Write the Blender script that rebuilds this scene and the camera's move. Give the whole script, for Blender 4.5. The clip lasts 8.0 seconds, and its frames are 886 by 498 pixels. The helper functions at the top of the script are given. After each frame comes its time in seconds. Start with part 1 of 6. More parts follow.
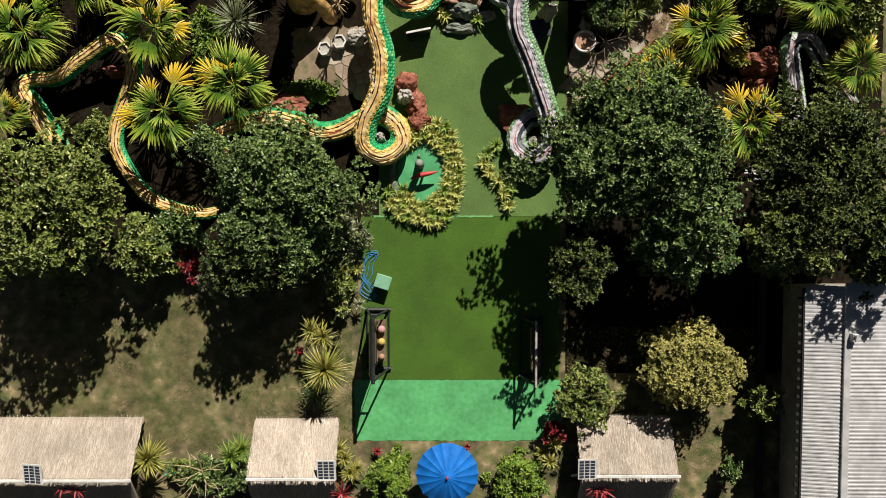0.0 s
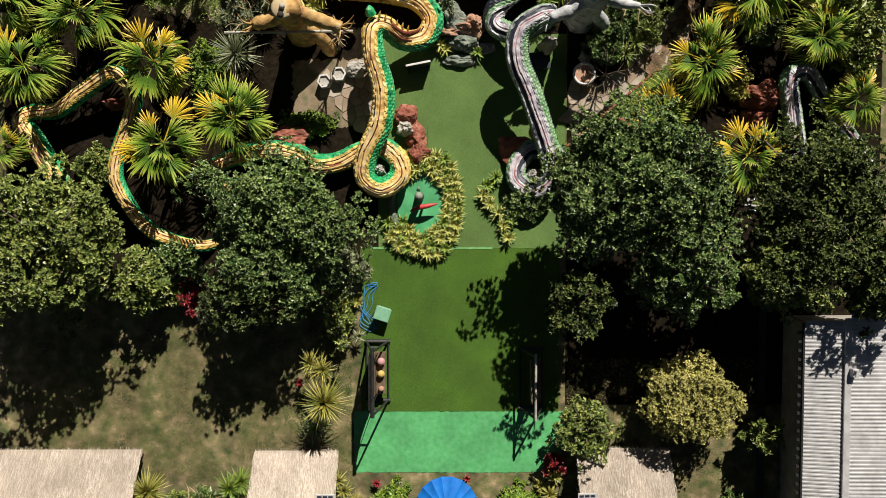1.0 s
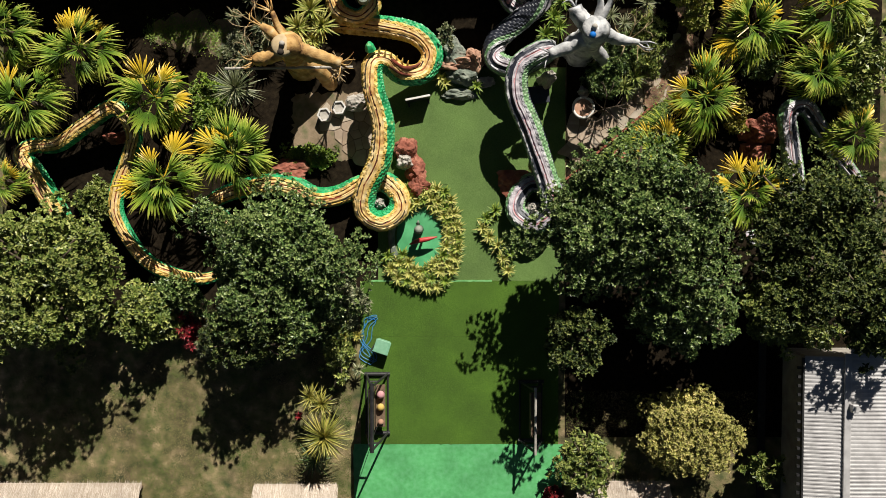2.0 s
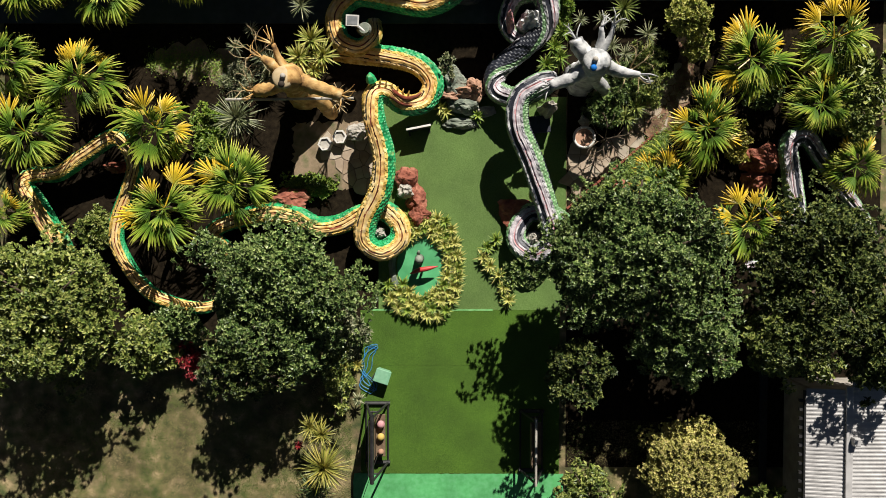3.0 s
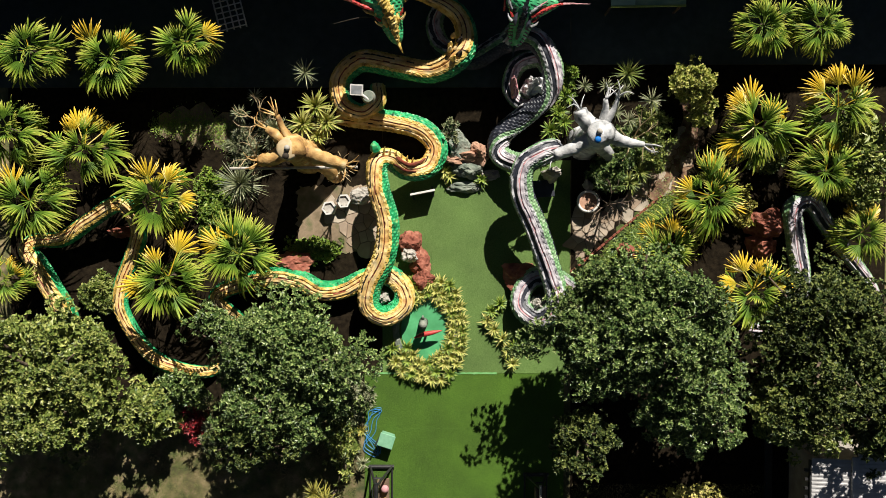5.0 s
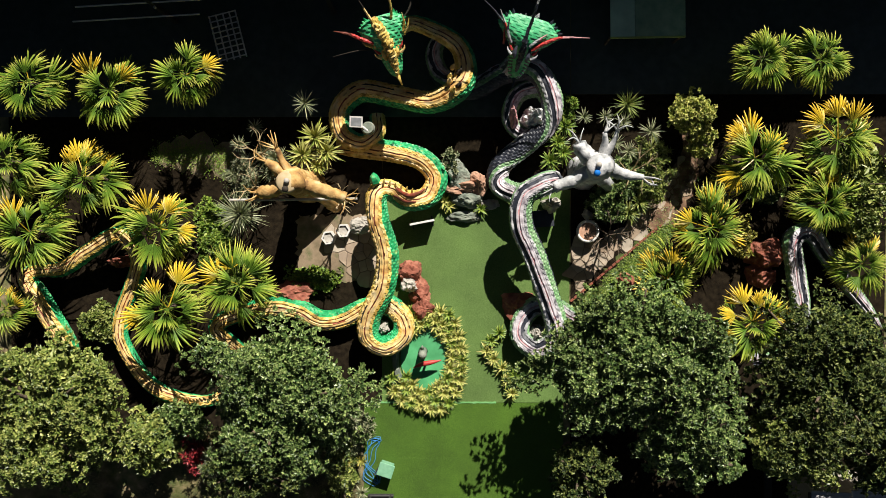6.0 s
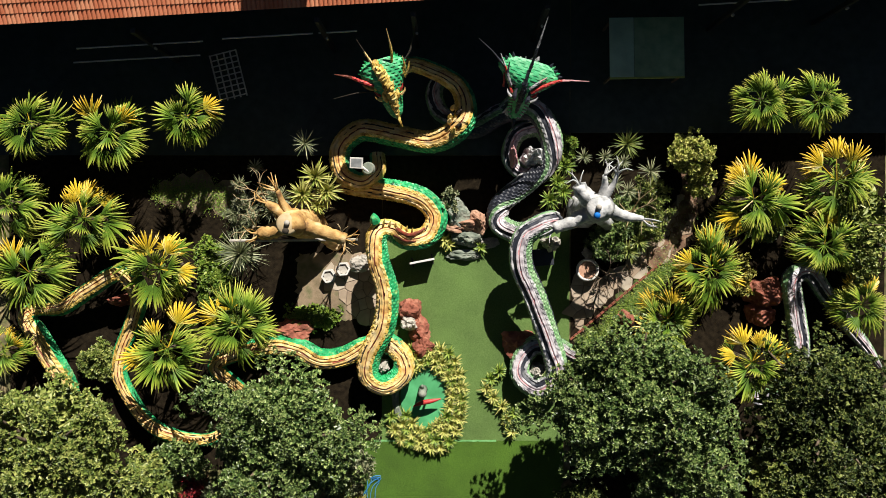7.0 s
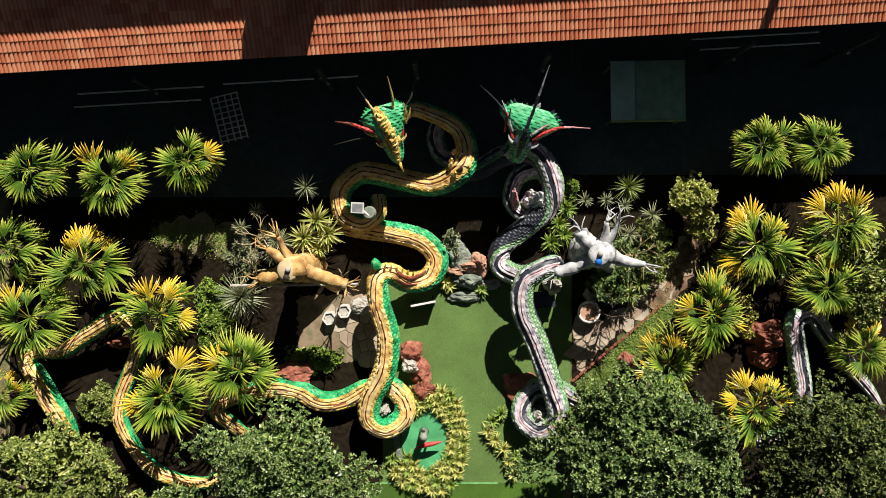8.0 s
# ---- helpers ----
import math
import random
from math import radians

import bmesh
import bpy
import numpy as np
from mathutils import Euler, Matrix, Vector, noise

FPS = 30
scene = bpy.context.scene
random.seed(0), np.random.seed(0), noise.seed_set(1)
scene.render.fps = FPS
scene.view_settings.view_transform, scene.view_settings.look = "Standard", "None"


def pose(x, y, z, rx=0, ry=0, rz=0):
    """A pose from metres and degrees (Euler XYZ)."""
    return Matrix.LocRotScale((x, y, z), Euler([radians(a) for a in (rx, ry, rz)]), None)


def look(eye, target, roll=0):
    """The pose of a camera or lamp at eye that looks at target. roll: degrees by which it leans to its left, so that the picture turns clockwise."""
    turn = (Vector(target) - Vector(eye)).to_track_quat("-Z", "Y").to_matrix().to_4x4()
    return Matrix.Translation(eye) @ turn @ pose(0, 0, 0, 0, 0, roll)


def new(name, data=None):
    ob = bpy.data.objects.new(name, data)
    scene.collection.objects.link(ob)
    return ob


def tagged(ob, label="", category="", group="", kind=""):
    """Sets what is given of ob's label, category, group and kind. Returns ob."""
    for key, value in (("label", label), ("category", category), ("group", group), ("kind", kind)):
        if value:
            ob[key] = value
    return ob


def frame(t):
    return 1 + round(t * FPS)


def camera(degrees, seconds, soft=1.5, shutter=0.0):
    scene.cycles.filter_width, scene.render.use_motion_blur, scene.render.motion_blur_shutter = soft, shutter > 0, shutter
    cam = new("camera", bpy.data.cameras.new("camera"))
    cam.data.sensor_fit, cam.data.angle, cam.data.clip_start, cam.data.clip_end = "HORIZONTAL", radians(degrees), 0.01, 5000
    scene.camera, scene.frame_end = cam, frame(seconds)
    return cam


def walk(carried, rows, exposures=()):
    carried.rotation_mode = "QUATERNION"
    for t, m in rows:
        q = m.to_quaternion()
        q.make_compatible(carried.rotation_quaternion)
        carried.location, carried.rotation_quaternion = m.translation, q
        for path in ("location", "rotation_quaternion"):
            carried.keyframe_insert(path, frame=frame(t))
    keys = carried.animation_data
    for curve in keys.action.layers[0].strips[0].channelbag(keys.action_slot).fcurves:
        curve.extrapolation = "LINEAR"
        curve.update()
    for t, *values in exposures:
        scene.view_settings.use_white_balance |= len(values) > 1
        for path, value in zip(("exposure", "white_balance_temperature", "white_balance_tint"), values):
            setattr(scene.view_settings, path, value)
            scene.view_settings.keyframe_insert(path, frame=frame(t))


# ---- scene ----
cam = camera(58.0, 8.0, soft=0.9)
ROWS = [
    (0.0, -0.010, 0.388, 32.231, -3.064, 0.020, -0.054),
    (0.5, -0.077, 0.965, 32.220, -2.878, 0.017, -0.097),
    (1.0, -0.031, 1.473, 32.156, -2.726, -0.045, -0.041),
    (1.5, -0.029, 1.988, 32.180, -2.431, -0.087, -0.073),
    (3.0, 0.010, 3.436, 32.077, -1.797, 0.041, 0.035),
    (3.5, 0.014, 4.034, 32.085, -1.748, 0.036, 0.050),
    (4.0, -0.064, 4.710, 32.068, -1.820, 0.026, 0.051),
    (4.5, -0.122, 5.268, 32.007, -1.641, 0.063, -0.014),
    (6.0, -0.028, 6.923, 31.969, -1.399, 0.228, 0.028),
    (6.5, -0.053, 7.489, 31.940, -1.198, 0.204, 0.062),
    (7.0, -0.120, 8.078, 31.970, -0.737, 0.058, 0.040),
    (7.5, -0.183, 8.809, 31.957, -0.600, 0.001, -0.000),
    (8.0, -0.172, 9.517, 31.892, -0.335, 0.043, 0.005),
]
walk(cam, [(t, pose(x, y, z, rx, ry, rz)) for t, x, y, z, rx, ry, rz in ROWS], [(0.0, 0.42), (3.0, 0.53), (4.5, 0.64), (8.0, 0.72)])

# ---- light: high sun from the north-north-east, clear sky ----
SUN_EL, SUN_AZ = 38.8, 18.0
world = bpy.data.worlds.new("sky")
scene.world = world
world.use_nodes = True
wn = world.node_tree.nodes
sky = wn.new("ShaderNodeTexSky")
sky.sky_type = "NISHITA"
sky.sun_disc = False
sky.sun_elevation = radians(SUN_EL)
sky.sun_rotation = radians(SUN_AZ)
wn["Background"].inputs["Strength"].default_value = 0.011
world.node_tree.links.new(sky.outputs[0], wn["Background"].inputs["Color"])
sun = new("sun", bpy.data.lights.new("sun", "SUN"))
sun.data.energy, sun.data.angle, sun.data.color = 5.0, radians(0.53), (1.0, 0.94, 0.84)
sun_dir = Vector((math.sin(radians(SUN_AZ)) * math.cos(radians(SUN_EL)), math.cos(radians(SUN_AZ)) * math.cos(radians(SUN_EL)), math.sin(radians(SUN_EL))))
sun.matrix_world = look(sun_dir * 60, (0, 0, 0))


# ---- materials ----
def material(name, stops, scale=6.0, rough=0.7, bump=0.2, fine=60.0, source="noise", metal=0.0, wear=0.25, wear_scale=0.7, coat=0.0, spec=0.5):
    """A procedural surface: a colour ramp over grain, a broad wear mottling over it and a fine relief."""
    m = bpy.data.materials.new(name)
    m.use_nodes = True
    n, l = m.node_tree.nodes, m.node_tree.links
    b = n["Principled BSDF"]
    tc = n.new("ShaderNodeTexCoord")
    grain = n.new("ShaderNodeTexNoise")
    grain.inputs["Scale"].default_value, grain.inputs["Detail"].default_value = scale, 6
    l.new(tc.outputs["Object"], grain.inputs["Vector"])
    ramp = n.new("ShaderNodeValToRGB")
    while len(ramp.color_ramp.elements) < len(stops):
        ramp.color_ramp.elements.new(0.5)
    lo, hi = (0.0, 1.0) if source != "noise" else (0.3, 0.7)
    for i, (e, c) in enumerate(zip(ramp.color_ramp.elements, stops)):
        e.position, e.color = lo + (hi - lo) * i / max(1, len(stops) - 1), (*c, 1)
    if source == "noise":
        l.new(grain.outputs["Fac"], ramp.inputs["Fac"])
    else:
        if source == "island":
            r = n.new("ShaderNodeNewGeometry").outputs["Random Per Island"]
        elif source == "object":
            r = n.new("ShaderNodeObjectInfo").outputs["Random"]
        else:
            uv = n.new("ShaderNodeSeparateXYZ")
            l.new(tc.outputs["UV"], uv.inputs[0])
            r = uv.outputs["Y"]
        mixv = n.new("ShaderNodeMath")
        mixv.operation = "MULTIPLY_ADD"
        l.new(grain.outputs["Fac"], mixv.inputs[0])
        mixv.inputs[1].default_value = 0.5
        sub = n.new("ShaderNodeMath")
        sub.operation = "SUBTRACT"
        l.new(r, sub.inputs[0])
        sub.inputs[1].default_value = 0.25
        l.new(sub.outputs[0], mixv.inputs[2])
        l.new(mixv.outputs[0], ramp.inputs["Fac"])
    broad = n.new("ShaderNodeTexNoise")
    broad.inputs["Scale"].default_value, broad.inputs["Detail"].default_value = wear_scale, 5
    l.new(tc.outputs["Object"], broad.inputs["Vector"])
    mr = n.new("ShaderNodeMapRange")
    mr.inputs["From Min"].default_value, mr.inputs["From Max"].default_value = 0.3, 0.7
    mr.inputs["To Min"].default_value, mr.inputs["To Max"].default_value = 1 - wear, 1 + wear * 0.6
    l.new(broad.outputs["Fac"], mr.inputs["Value"])
    mul = n.new("ShaderNodeMix")
    mul.data_type, mul.blend_type = "RGBA", "MULTIPLY"
    mul.inputs[0].default_value = 1
    l.new(ramp.outputs["Color"], mul.inputs[6])
    l.new(mr.outputs["Result"], mul.inputs[7])
    l.new(mul.outputs[2], b.inputs["Base Color"])
    b.inputs["Roughness"].default_value, b.inputs["Metallic"].default_value = rough, metal
    b.inputs["Specular IOR Level"].default_value = spec
    b.inputs["Coat Weight"].default_value = coat
    if bump:
        fn = n.new("ShaderNodeTexNoise")
        fn.inputs["Scale"].default_value, fn.inputs["Detail"].default_value = fine, 4
        l.new(tc.outputs["Object"], fn.inputs["Vector"])
        bp = n.new("ShaderNodeBump")
        bp.inputs["Strength"].default_value, bp.inputs["Distance"].default_value = bump, 0.02
        l.new(fn.outputs["Fac"], bp.inputs["Height"])
        l.new(bp.outputs["Normal"], b.inputs["Normal"])
    return m


M_SOIL = material("dry_lawn", [(0.055, 0.075, 0.022), (0.12, 0.12, 0.045), (0.19, 0.155, 0.075), (0.33, 0.25, 0.14)], 2.2, 0.95, 0.9, 14, wear=0.6, wear_scale=0.9)
M_GRASS = material("grass_blades", [(0.06, 0.1, 0.025), (0.11, 0.14, 0.04), (0.22, 0.19, 0.085), (0.36, 0.29, 0.16)], 0.8, 0.9, 0, spec=0.1, wear=0.35, wear_scale=6)
M_TURF = material("artificial_turf", [(0.042, 0.1, 0.005), (0.058, 0.13, 0.007), (0.074, 0.155, 0.011)], 30, 0.9, 0.8, 220, wear=0.25, wear_scale=0.6)
M_TURF_OLD = material("faded_turf", [(0.082, 0.15, 0.03), (0.105, 0.185, 0.042), (0.13, 0.21, 0.058)], 24, 0.9, 0.6, 180, wear=0.3, wear_scale=0.45)
M_STRIP = material("light_green_vinyl", [(0.07, 0.31, 0.1), (0.09, 0.37, 0.13), (0.12, 0.41, 0.17)], 5, 0.6, 0.15, 40, wear=0.22, wear_scale=0.8)
M_SEAM = material("seam_tape", [(0.12, 0.36, 0.10), (0.2, 0.45, 0.17)], 8, 0.7, 0.1)
M_LEAF = material("broad_leaf", [(0.05, 0.085, 0.015), (0.155, 0.205, 0.04), (0.38, 0.4, 0.12)], 1, 0.45, 0, source="island", spec=0.45, wear=0.3, wear_scale=0.5)
M_LEAF_DARK = material("dark_broad_leaf", [(0.03, 0.066, 0.016), (0.1, 0.165, 0.038), (0.32, 0.39, 0.14)], 1, 0.42, 0, source="island", spec=0.5, wear=0.3, wear_scale=0.5)
M_LEAF_YELLOW = material("yellow_green_leaf", [(0.13, 0.15, 0.025), (0.3, 0.3, 0.05), (0.48, 0.4, 0.1)], 1, 0.5, 0, source="island", wear=0.3, wear_scale=0.9)
M_LEAF_LIME = material("lime_leaf", [(0.07, 0.14, 0.015), (0.16, 0.26, 0.03), (0.3, 0.36, 0.06)], 1, 0.5, 0, source="island", wear=0.25, wear_scale=0.9)
M_LEAF_RED = material("red_leaf", [(0.05, 0.015, 0.015), (0.22, 0.012, 0.02), (0.42, 0.04, 0.04)], 1, 0.5, 0, source="island")
M_LEAF_PALE = material("grey_green_leaf", [(0.06, 0.085, 0.035), (0.19, 0.22, 0.1), (0.4, 0.4, 0.25)], 1, 0.5, 0, source="island")
M_FAN = material("palm_fan", [(0.025, 0.07, 0.008), (0.09, 0.17, 0.014), (0.25, 0.32, 0.035), (0.55, 0.52, 0.11)], 3, 0.6, 0.1, 30, source="uv", wear=0.35, wear_scale=1.2, spec=0.22)
M_FAN_GOLD = material("palm_fan_yellowed", [(0.2, 0.22, 0.02), (0.5, 0.36, 0.02), (0.66, 0.44, 0.03), (0.72, 0.52, 0.1)], 3, 0.42, 0.1, 30, source="uv", wear=0.3, wear_scale=1.2)
M_BARK = material("bark", [(0.05, 0.035, 0.022), (0.11, 0.08, 0.055), (0.17, 0.13, 0.09)], 9, 0.95, 0.9, 25)
M_THATCH = material("sun_bleached_thatch", [(0.34, 0.27, 0.21), (0.54, 0.46, 0.38), (0.7, 0.62, 0.54)], 4, 0.95, 0.5, 80, source="island", wear=0.25, wear_scale=0.8)
M_THATCH_BASE = material("thatch_mat", [(0.32, 0.26, 0.2), (0.48, 0.4, 0.32)], 12, 0.95, 0.9, 50)
M_WOOD = material("weathered_wood", [(0.10, 0.065, 0.04), (0.19, 0.13, 0.08)], 7, 0.8, 0.4, 40)
M_TILE = material("terracotta_tile", [(0.52, 0.15, 0.065), (0.64, 0.22, 0.11), (0.7, 0.3, 0.16)], 3, 0.7, 0.25, 60, source="object", wear=0.25, wear_scale=0.5)
M_TILE_J = material("terracotta_tile_field", [(0.52, 0.15, 0.065), (0.64, 0.22, 0.11), (0.7, 0.3, 0.16)], 3, 0.7, 0.25, 60, source="island", wear=0.25, wear_scale=0.5)
M_STEEL = material("zinc_sheet", [(0.4, 0.39, 0.39), (0.5, 0.49, 0.49), (0.57, 0.56, 0.56)], 3, 0.55, 0.05, 30, metal=0.25, wear=0.2, wear_scale=0.4)
M_WHITE = material("white_paint", [(0.62, 0.60, 0.56), (0.75, 0.73, 0.70)], 5, 0.5, 0.1, 50)
M_GREENWALL = material("dark_green_wall", [(0.03, 0.07, 0.055), (0.045, 0.095, 0.075)], 4, 0.8, 0.2, 40)
M_PALEGREEN = material("pale_green_board", [(0.42, 0.62, 0.45), (0.5, 0.68, 0.5)], 4, 0.6, 0.1, 40)
M_WALL = material("stained_plaster", [(0.28, 0.25, 0.22), (0.4, 0.37, 0.32)], 3, 0.9, 0.3, 40)
M_BLACK = material("black_steel", [(0.012, 0.012, 0.013), (0.03, 0.03, 0.03)], 8, 0.5, 0.1, 50)
M_RED = material("red_paint", [(0.45, 0.03, 0.03), (0.55, 0.06, 0.05)], 7, 0.5, 0.1, 50)
M_BLUE = material("blue_canvas", [(0.004, 0.11, 0.42), (0.008, 0.16, 0.55)], 4, 0.65, 0.15, 90, wear=0.25, wear_scale=1.5, spec=0.2)
M_CELL = material("solar_cell", [(0.03, 0.035, 0.06), (0.06, 0.07, 0.1)], 8, 0.25, 0)
M_FLAG = material("flagstone", [(0.30, 0.22, 0.15), (0.40, 0.31, 0.23), (0.44, 0.38, 0.30)], 5, 0.9, 0.5, 40, source="object", wear=0.3, wear_scale=1.0)
M_MORTAR = material("mortar", [(0.15, 0.11, 0.08), (0.25, 0.2, 0.15)], 8, 0.95, 0.6, 60)
M_CONC = material("light_concrete", [(0.36, 0.33, 0.29), (0.5, 0.47, 0.42)], 6, 0.9, 0.4, 60)
M_ROCK_RED = material("painted_red_rock", [(0.16, 0.045, 0.025), (0.29, 0.09, 0.055), (0.4, 0.17, 0.11)], 3, 0.85, 0.6, 20)
M_ROCK_GREY = material("grey_green_rock", [(0.12, 0.15, 0.12), (0.22, 0.25, 0.2), (0.33, 0.33, 0.28)], 3, 0.9, 0.7, 20)
M_ROCK_PEACH = material("peach_rock", [(0.38, 0.2, 0.13), (0.52, 0.32, 0.22)], 3, 0.9, 0.6, 20)
M_POND = material("green_pond_floor", [(0.05, 0.27, 0.1), (0.1, 0.42, 0.18)], 2, 0.5, 0.15, 20)
M_D_GREEN = material("green_enamel_scales", [(0.004, 0.06, 0.02), (0.015, 0.28, 0.09), (0.03, 0.4, 0.15), (0.25, 0.42, 0.14)], 4, 0.4, 0.35, 30, wear=0.35, wear_scale=1.4)
M_D_GOLD = material("ochre_yellow_scales", [(0.16, 0.09, 0.02), (0.56, 0.36, 0.07), (0.7, 0.52, 0.14), (0.76, 0.64, 0.3)], 4, 0.5, 0.35, 30, wear=0.35, wear_scale=1.4)
M_D_CREAM = material("cream_orange_plates", [(0.5, 0.24, 0.07), (0.74, 0.48, 0.17), (0.8, 0.58, 0.25), (0.82, 0.66, 0.38)], 2.5, 0.5, 0.35, 30, wear=0.3, wear_scale=1.4)
M_D_RED = material("dark_red_stripe", [(0.07, 0.015, 0.008), (0.3, 0.06, 0.03)], 3, 0.6, 0.35, 30, wear=0.5, wear_scale=1.4)
M_D_SILVER = material("silver_scales", [(0.02, 0.022, 0.028), (0.3, 0.31, 0.32), (0.52, 0.52, 0.54), (0.62, 0.62, 0.63)], 3.5, 0.45, 0.4, 30, wear=0.4, wear_scale=1.6)
M_D_LILAC = material("pale_lilac_plates", [(0.12, 0.1, 0.13), (0.5, 0.45, 0.49), (0.68, 0.63, 0.67), (0.74, 0.71, 0.73)], 3, 0.5, 0.35, 30, wear=0.35, wear_scale=1.6)
M_D_NAVY = material("navy_black_stripe", [(0.012, 0.014, 0.022), (0.04, 0.045, 0.065)], 4, 0.5, 0.3, 30, wear=0.4)
M_D_LIME = material("pale_green_scales", [(0.1, 0.25, 0.1), (0.2, 0.36, 0.17), (0.36, 0.45, 0.32)], 7, 0.5, 0.35, 30, wear=0.35, wear_scale=1.6)
M_OCHRE = material("ochre_cement", [(0.16, 0.08, 0.03), (0.44, 0.25, 0.08), (0.58, 0.37, 0.14), (0.64, 0.5, 0.28)], 2.6, 0.8, 0.9, 14, wear=0.35, wear_scale=2.2)
M_SILVERCEM = material("silver_cement", [(0.12, 0.13, 0.14), (0.42, 0.43, 0.44), (0.6, 0.6, 0.6), (0.68, 0.68, 0.68)], 2.6, 0.7, 0.9, 14, wear=0.35, wear_scale=2.2)
M_HOSE = material("blue_hose", [(0.03, 0.2, 0.5), (0.06, 0.3, 0.6)], 8, 0.4, 0)
M_BIN = material("mint_plastic", [(0.16, 0.38, 0.23), (0.24, 0.47, 0.31)], 6, 0.45, 0.05)
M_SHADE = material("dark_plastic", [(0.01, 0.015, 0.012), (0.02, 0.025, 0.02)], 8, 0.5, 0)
M_PINK = material("pink_cloth", [(0.5, 0.22, 0.25), (0.6, 0.35, 0.35)], 12, 0.9, 0.2)
M_YELLOW = material("yellow_cloth", [(0.55, 0.38, 0.08), (0.6, 0.45, 0.15)], 12, 0.9, 0.2)
M_TEAL = material("turquoise_plastic", [(0.02, 0.4, 0.3), (0.04, 0.5, 0.4)], 12, 0.6, 0.1)
M_GLASS = material("window_glass", [(0.02, 0.025, 0.025), (0.03, 0.035, 0.035)], 3, 0.08, 0)
M_BROMEL = material("bromeliad_leaf", [(0.14, 0.2, 0.03), (0.36, 0.38, 0.08), (0.6, 0.56, 0.2)], 1, 0.5, 0, source="island", spec=0.3)
M_SAND = material("sandy_path", [(0.14, 0.11, 0.06), (0.27, 0.2, 0.13), (0.1, 0.12, 0.045)], 1.5, 0.95, 0.7, 40, wear=0.35, wear_scale=0.8)
M_DARKHOLE = material("dark_hollow", [(0.02, 0.015, 0.012), (0.04, 0.03, 0.02)], 5, 0.9, 0)
M_PALECAP = material("pale_cap", [(0.52, 0.38, 0.2), (0.6, 0.48, 0.3)], 5, 0.8, 0.2)
M_HOOD = material("bright_green_hood", [(0.02, 0.26, 0.09), (0.05, 0.44, 0.18), (0.2, 0.55, 0.28)], 5, 0.45, 0.4, 30, wear=0.25, wear_scale=1.5)
# Darkened leaf green: shade on the dim trees is put into this colour.
M_LEAF_SHADED = material("shaded_deep_green_leaf", [(0.015, 0.032, 0.008), (0.055, 0.082, 0.018), (0.22, 0.25, 0.07)], 1, 0.5, 0, source="island", spec=0.3, wear=0.35, wear_scale=0.4)
M_LEAF_OLIVE = material("olive_yellow_leaf", [(0.2, 0.21, 0.05), (0.42, 0.41, 0.11), (0.6, 0.5, 0.22)], 1, 0.55, 0, source="island", wear=0.35, wear_scale=0.9, spec=0.3)


# ---- building blocks ----
def mesh_of(name, verts, faces, mats, idx=None, smooth=False, uvy=None):
    me = bpy.data.meshes.new(name)
    me.from_pydata([tuple(v) for v in verts], [], [tuple(f) for f in faces])
    for m in mats if isinstance(mats, (list, tuple)) else [mats]:
        me.materials.append(m)
    if idx is not None:
        me.polygons.foreach_set("material_index", np.asarray(idx, dtype=np.int32))
    if smooth:
        me.polygons.foreach_set("use_smooth", np.ones(len(me.polygons), dtype=bool))
    if uvy is not None:
        layer = me.uv_layers.new(name="UVMap")
        loops = np.zeros(len(me.loops), dtype=np.int32)
        me.loops.foreach_get("vertex_index", loops)
        uv = np.zeros((len(loops), 2), dtype=np.float32)
        uv[:, 1] = np.asarray(uvy, dtype=np.float32)[loops]
        layer.data.foreach_set("uv", uv.ravel())
    me.update()
    return me


def child(name, me, parent=None, m=None, label=""):
    ob = new(name, me)
    if parent is not None:
        ob.parent = parent
    if m is not None:
        ob.matrix_basis = m
    if label:
        ob["label"] = label
    return ob


def part(name, bm, mat, parent=None, label="", smooth=False, m=None):
    """Links a bmesh as one mesh object under a thing or part."""
    me = bpy.data.meshes.new(name)
    bm.to_mesh(me)
    bm.free()
    for k in mat if isinstance(mat, (list, tuple)) else [mat]:
        me.materials.append(k)
    if smooth:
        me.polygons.foreach_set("use_smooth", np.ones(len(me.polygons), dtype=bool))
    return child(name, me, parent, m, label)


def thing(name, m, label, category, group="", kind=""):
    ob = new(name)
    ob.empty_display_size = 0.2
    ob.matrix_basis = m
    return tagged(ob, label, category, group, kind)


def box(x0, x1, y0, y1, z0, z1, bevel=0.0, bm=None):
    """A box, with bevelled edges where bevel is given."""
    out = bm or bmesh.new()
    r = bmesh.ops.create_cube(out, size=1.0, matrix=Matrix.Translation(((x0 + x1) / 2, (y0 + y1) / 2, (z0 + z1) / 2)) @ Matrix.Diagonal((x1 - x0, y1 - y0, z1 - z0, 1)))
    if bevel:
        edges = {e for v in r["verts"] for e in v.link_edges}
        bmesh.ops.bevel(out, geom=list(edges), offset=bevel, segments=2, affect="EDGES", profile=0.5)
    return out


def rod(a, b, r, sides=8, r2=None, bm=None):
    out = bm or bmesh.new()
    a, b = Vector(a), Vector(b)
    d = b - a
    bmesh.ops.create_cone(out, cap_ends=True, segments=sides, radius1=r, radius2=r if r2 is None else r2, depth=d.length,
                          matrix=Matrix.Translation((a + b) / 2) @ d.to_track_quat("Z", "Y").to_matrix().to_4x4())
    return out


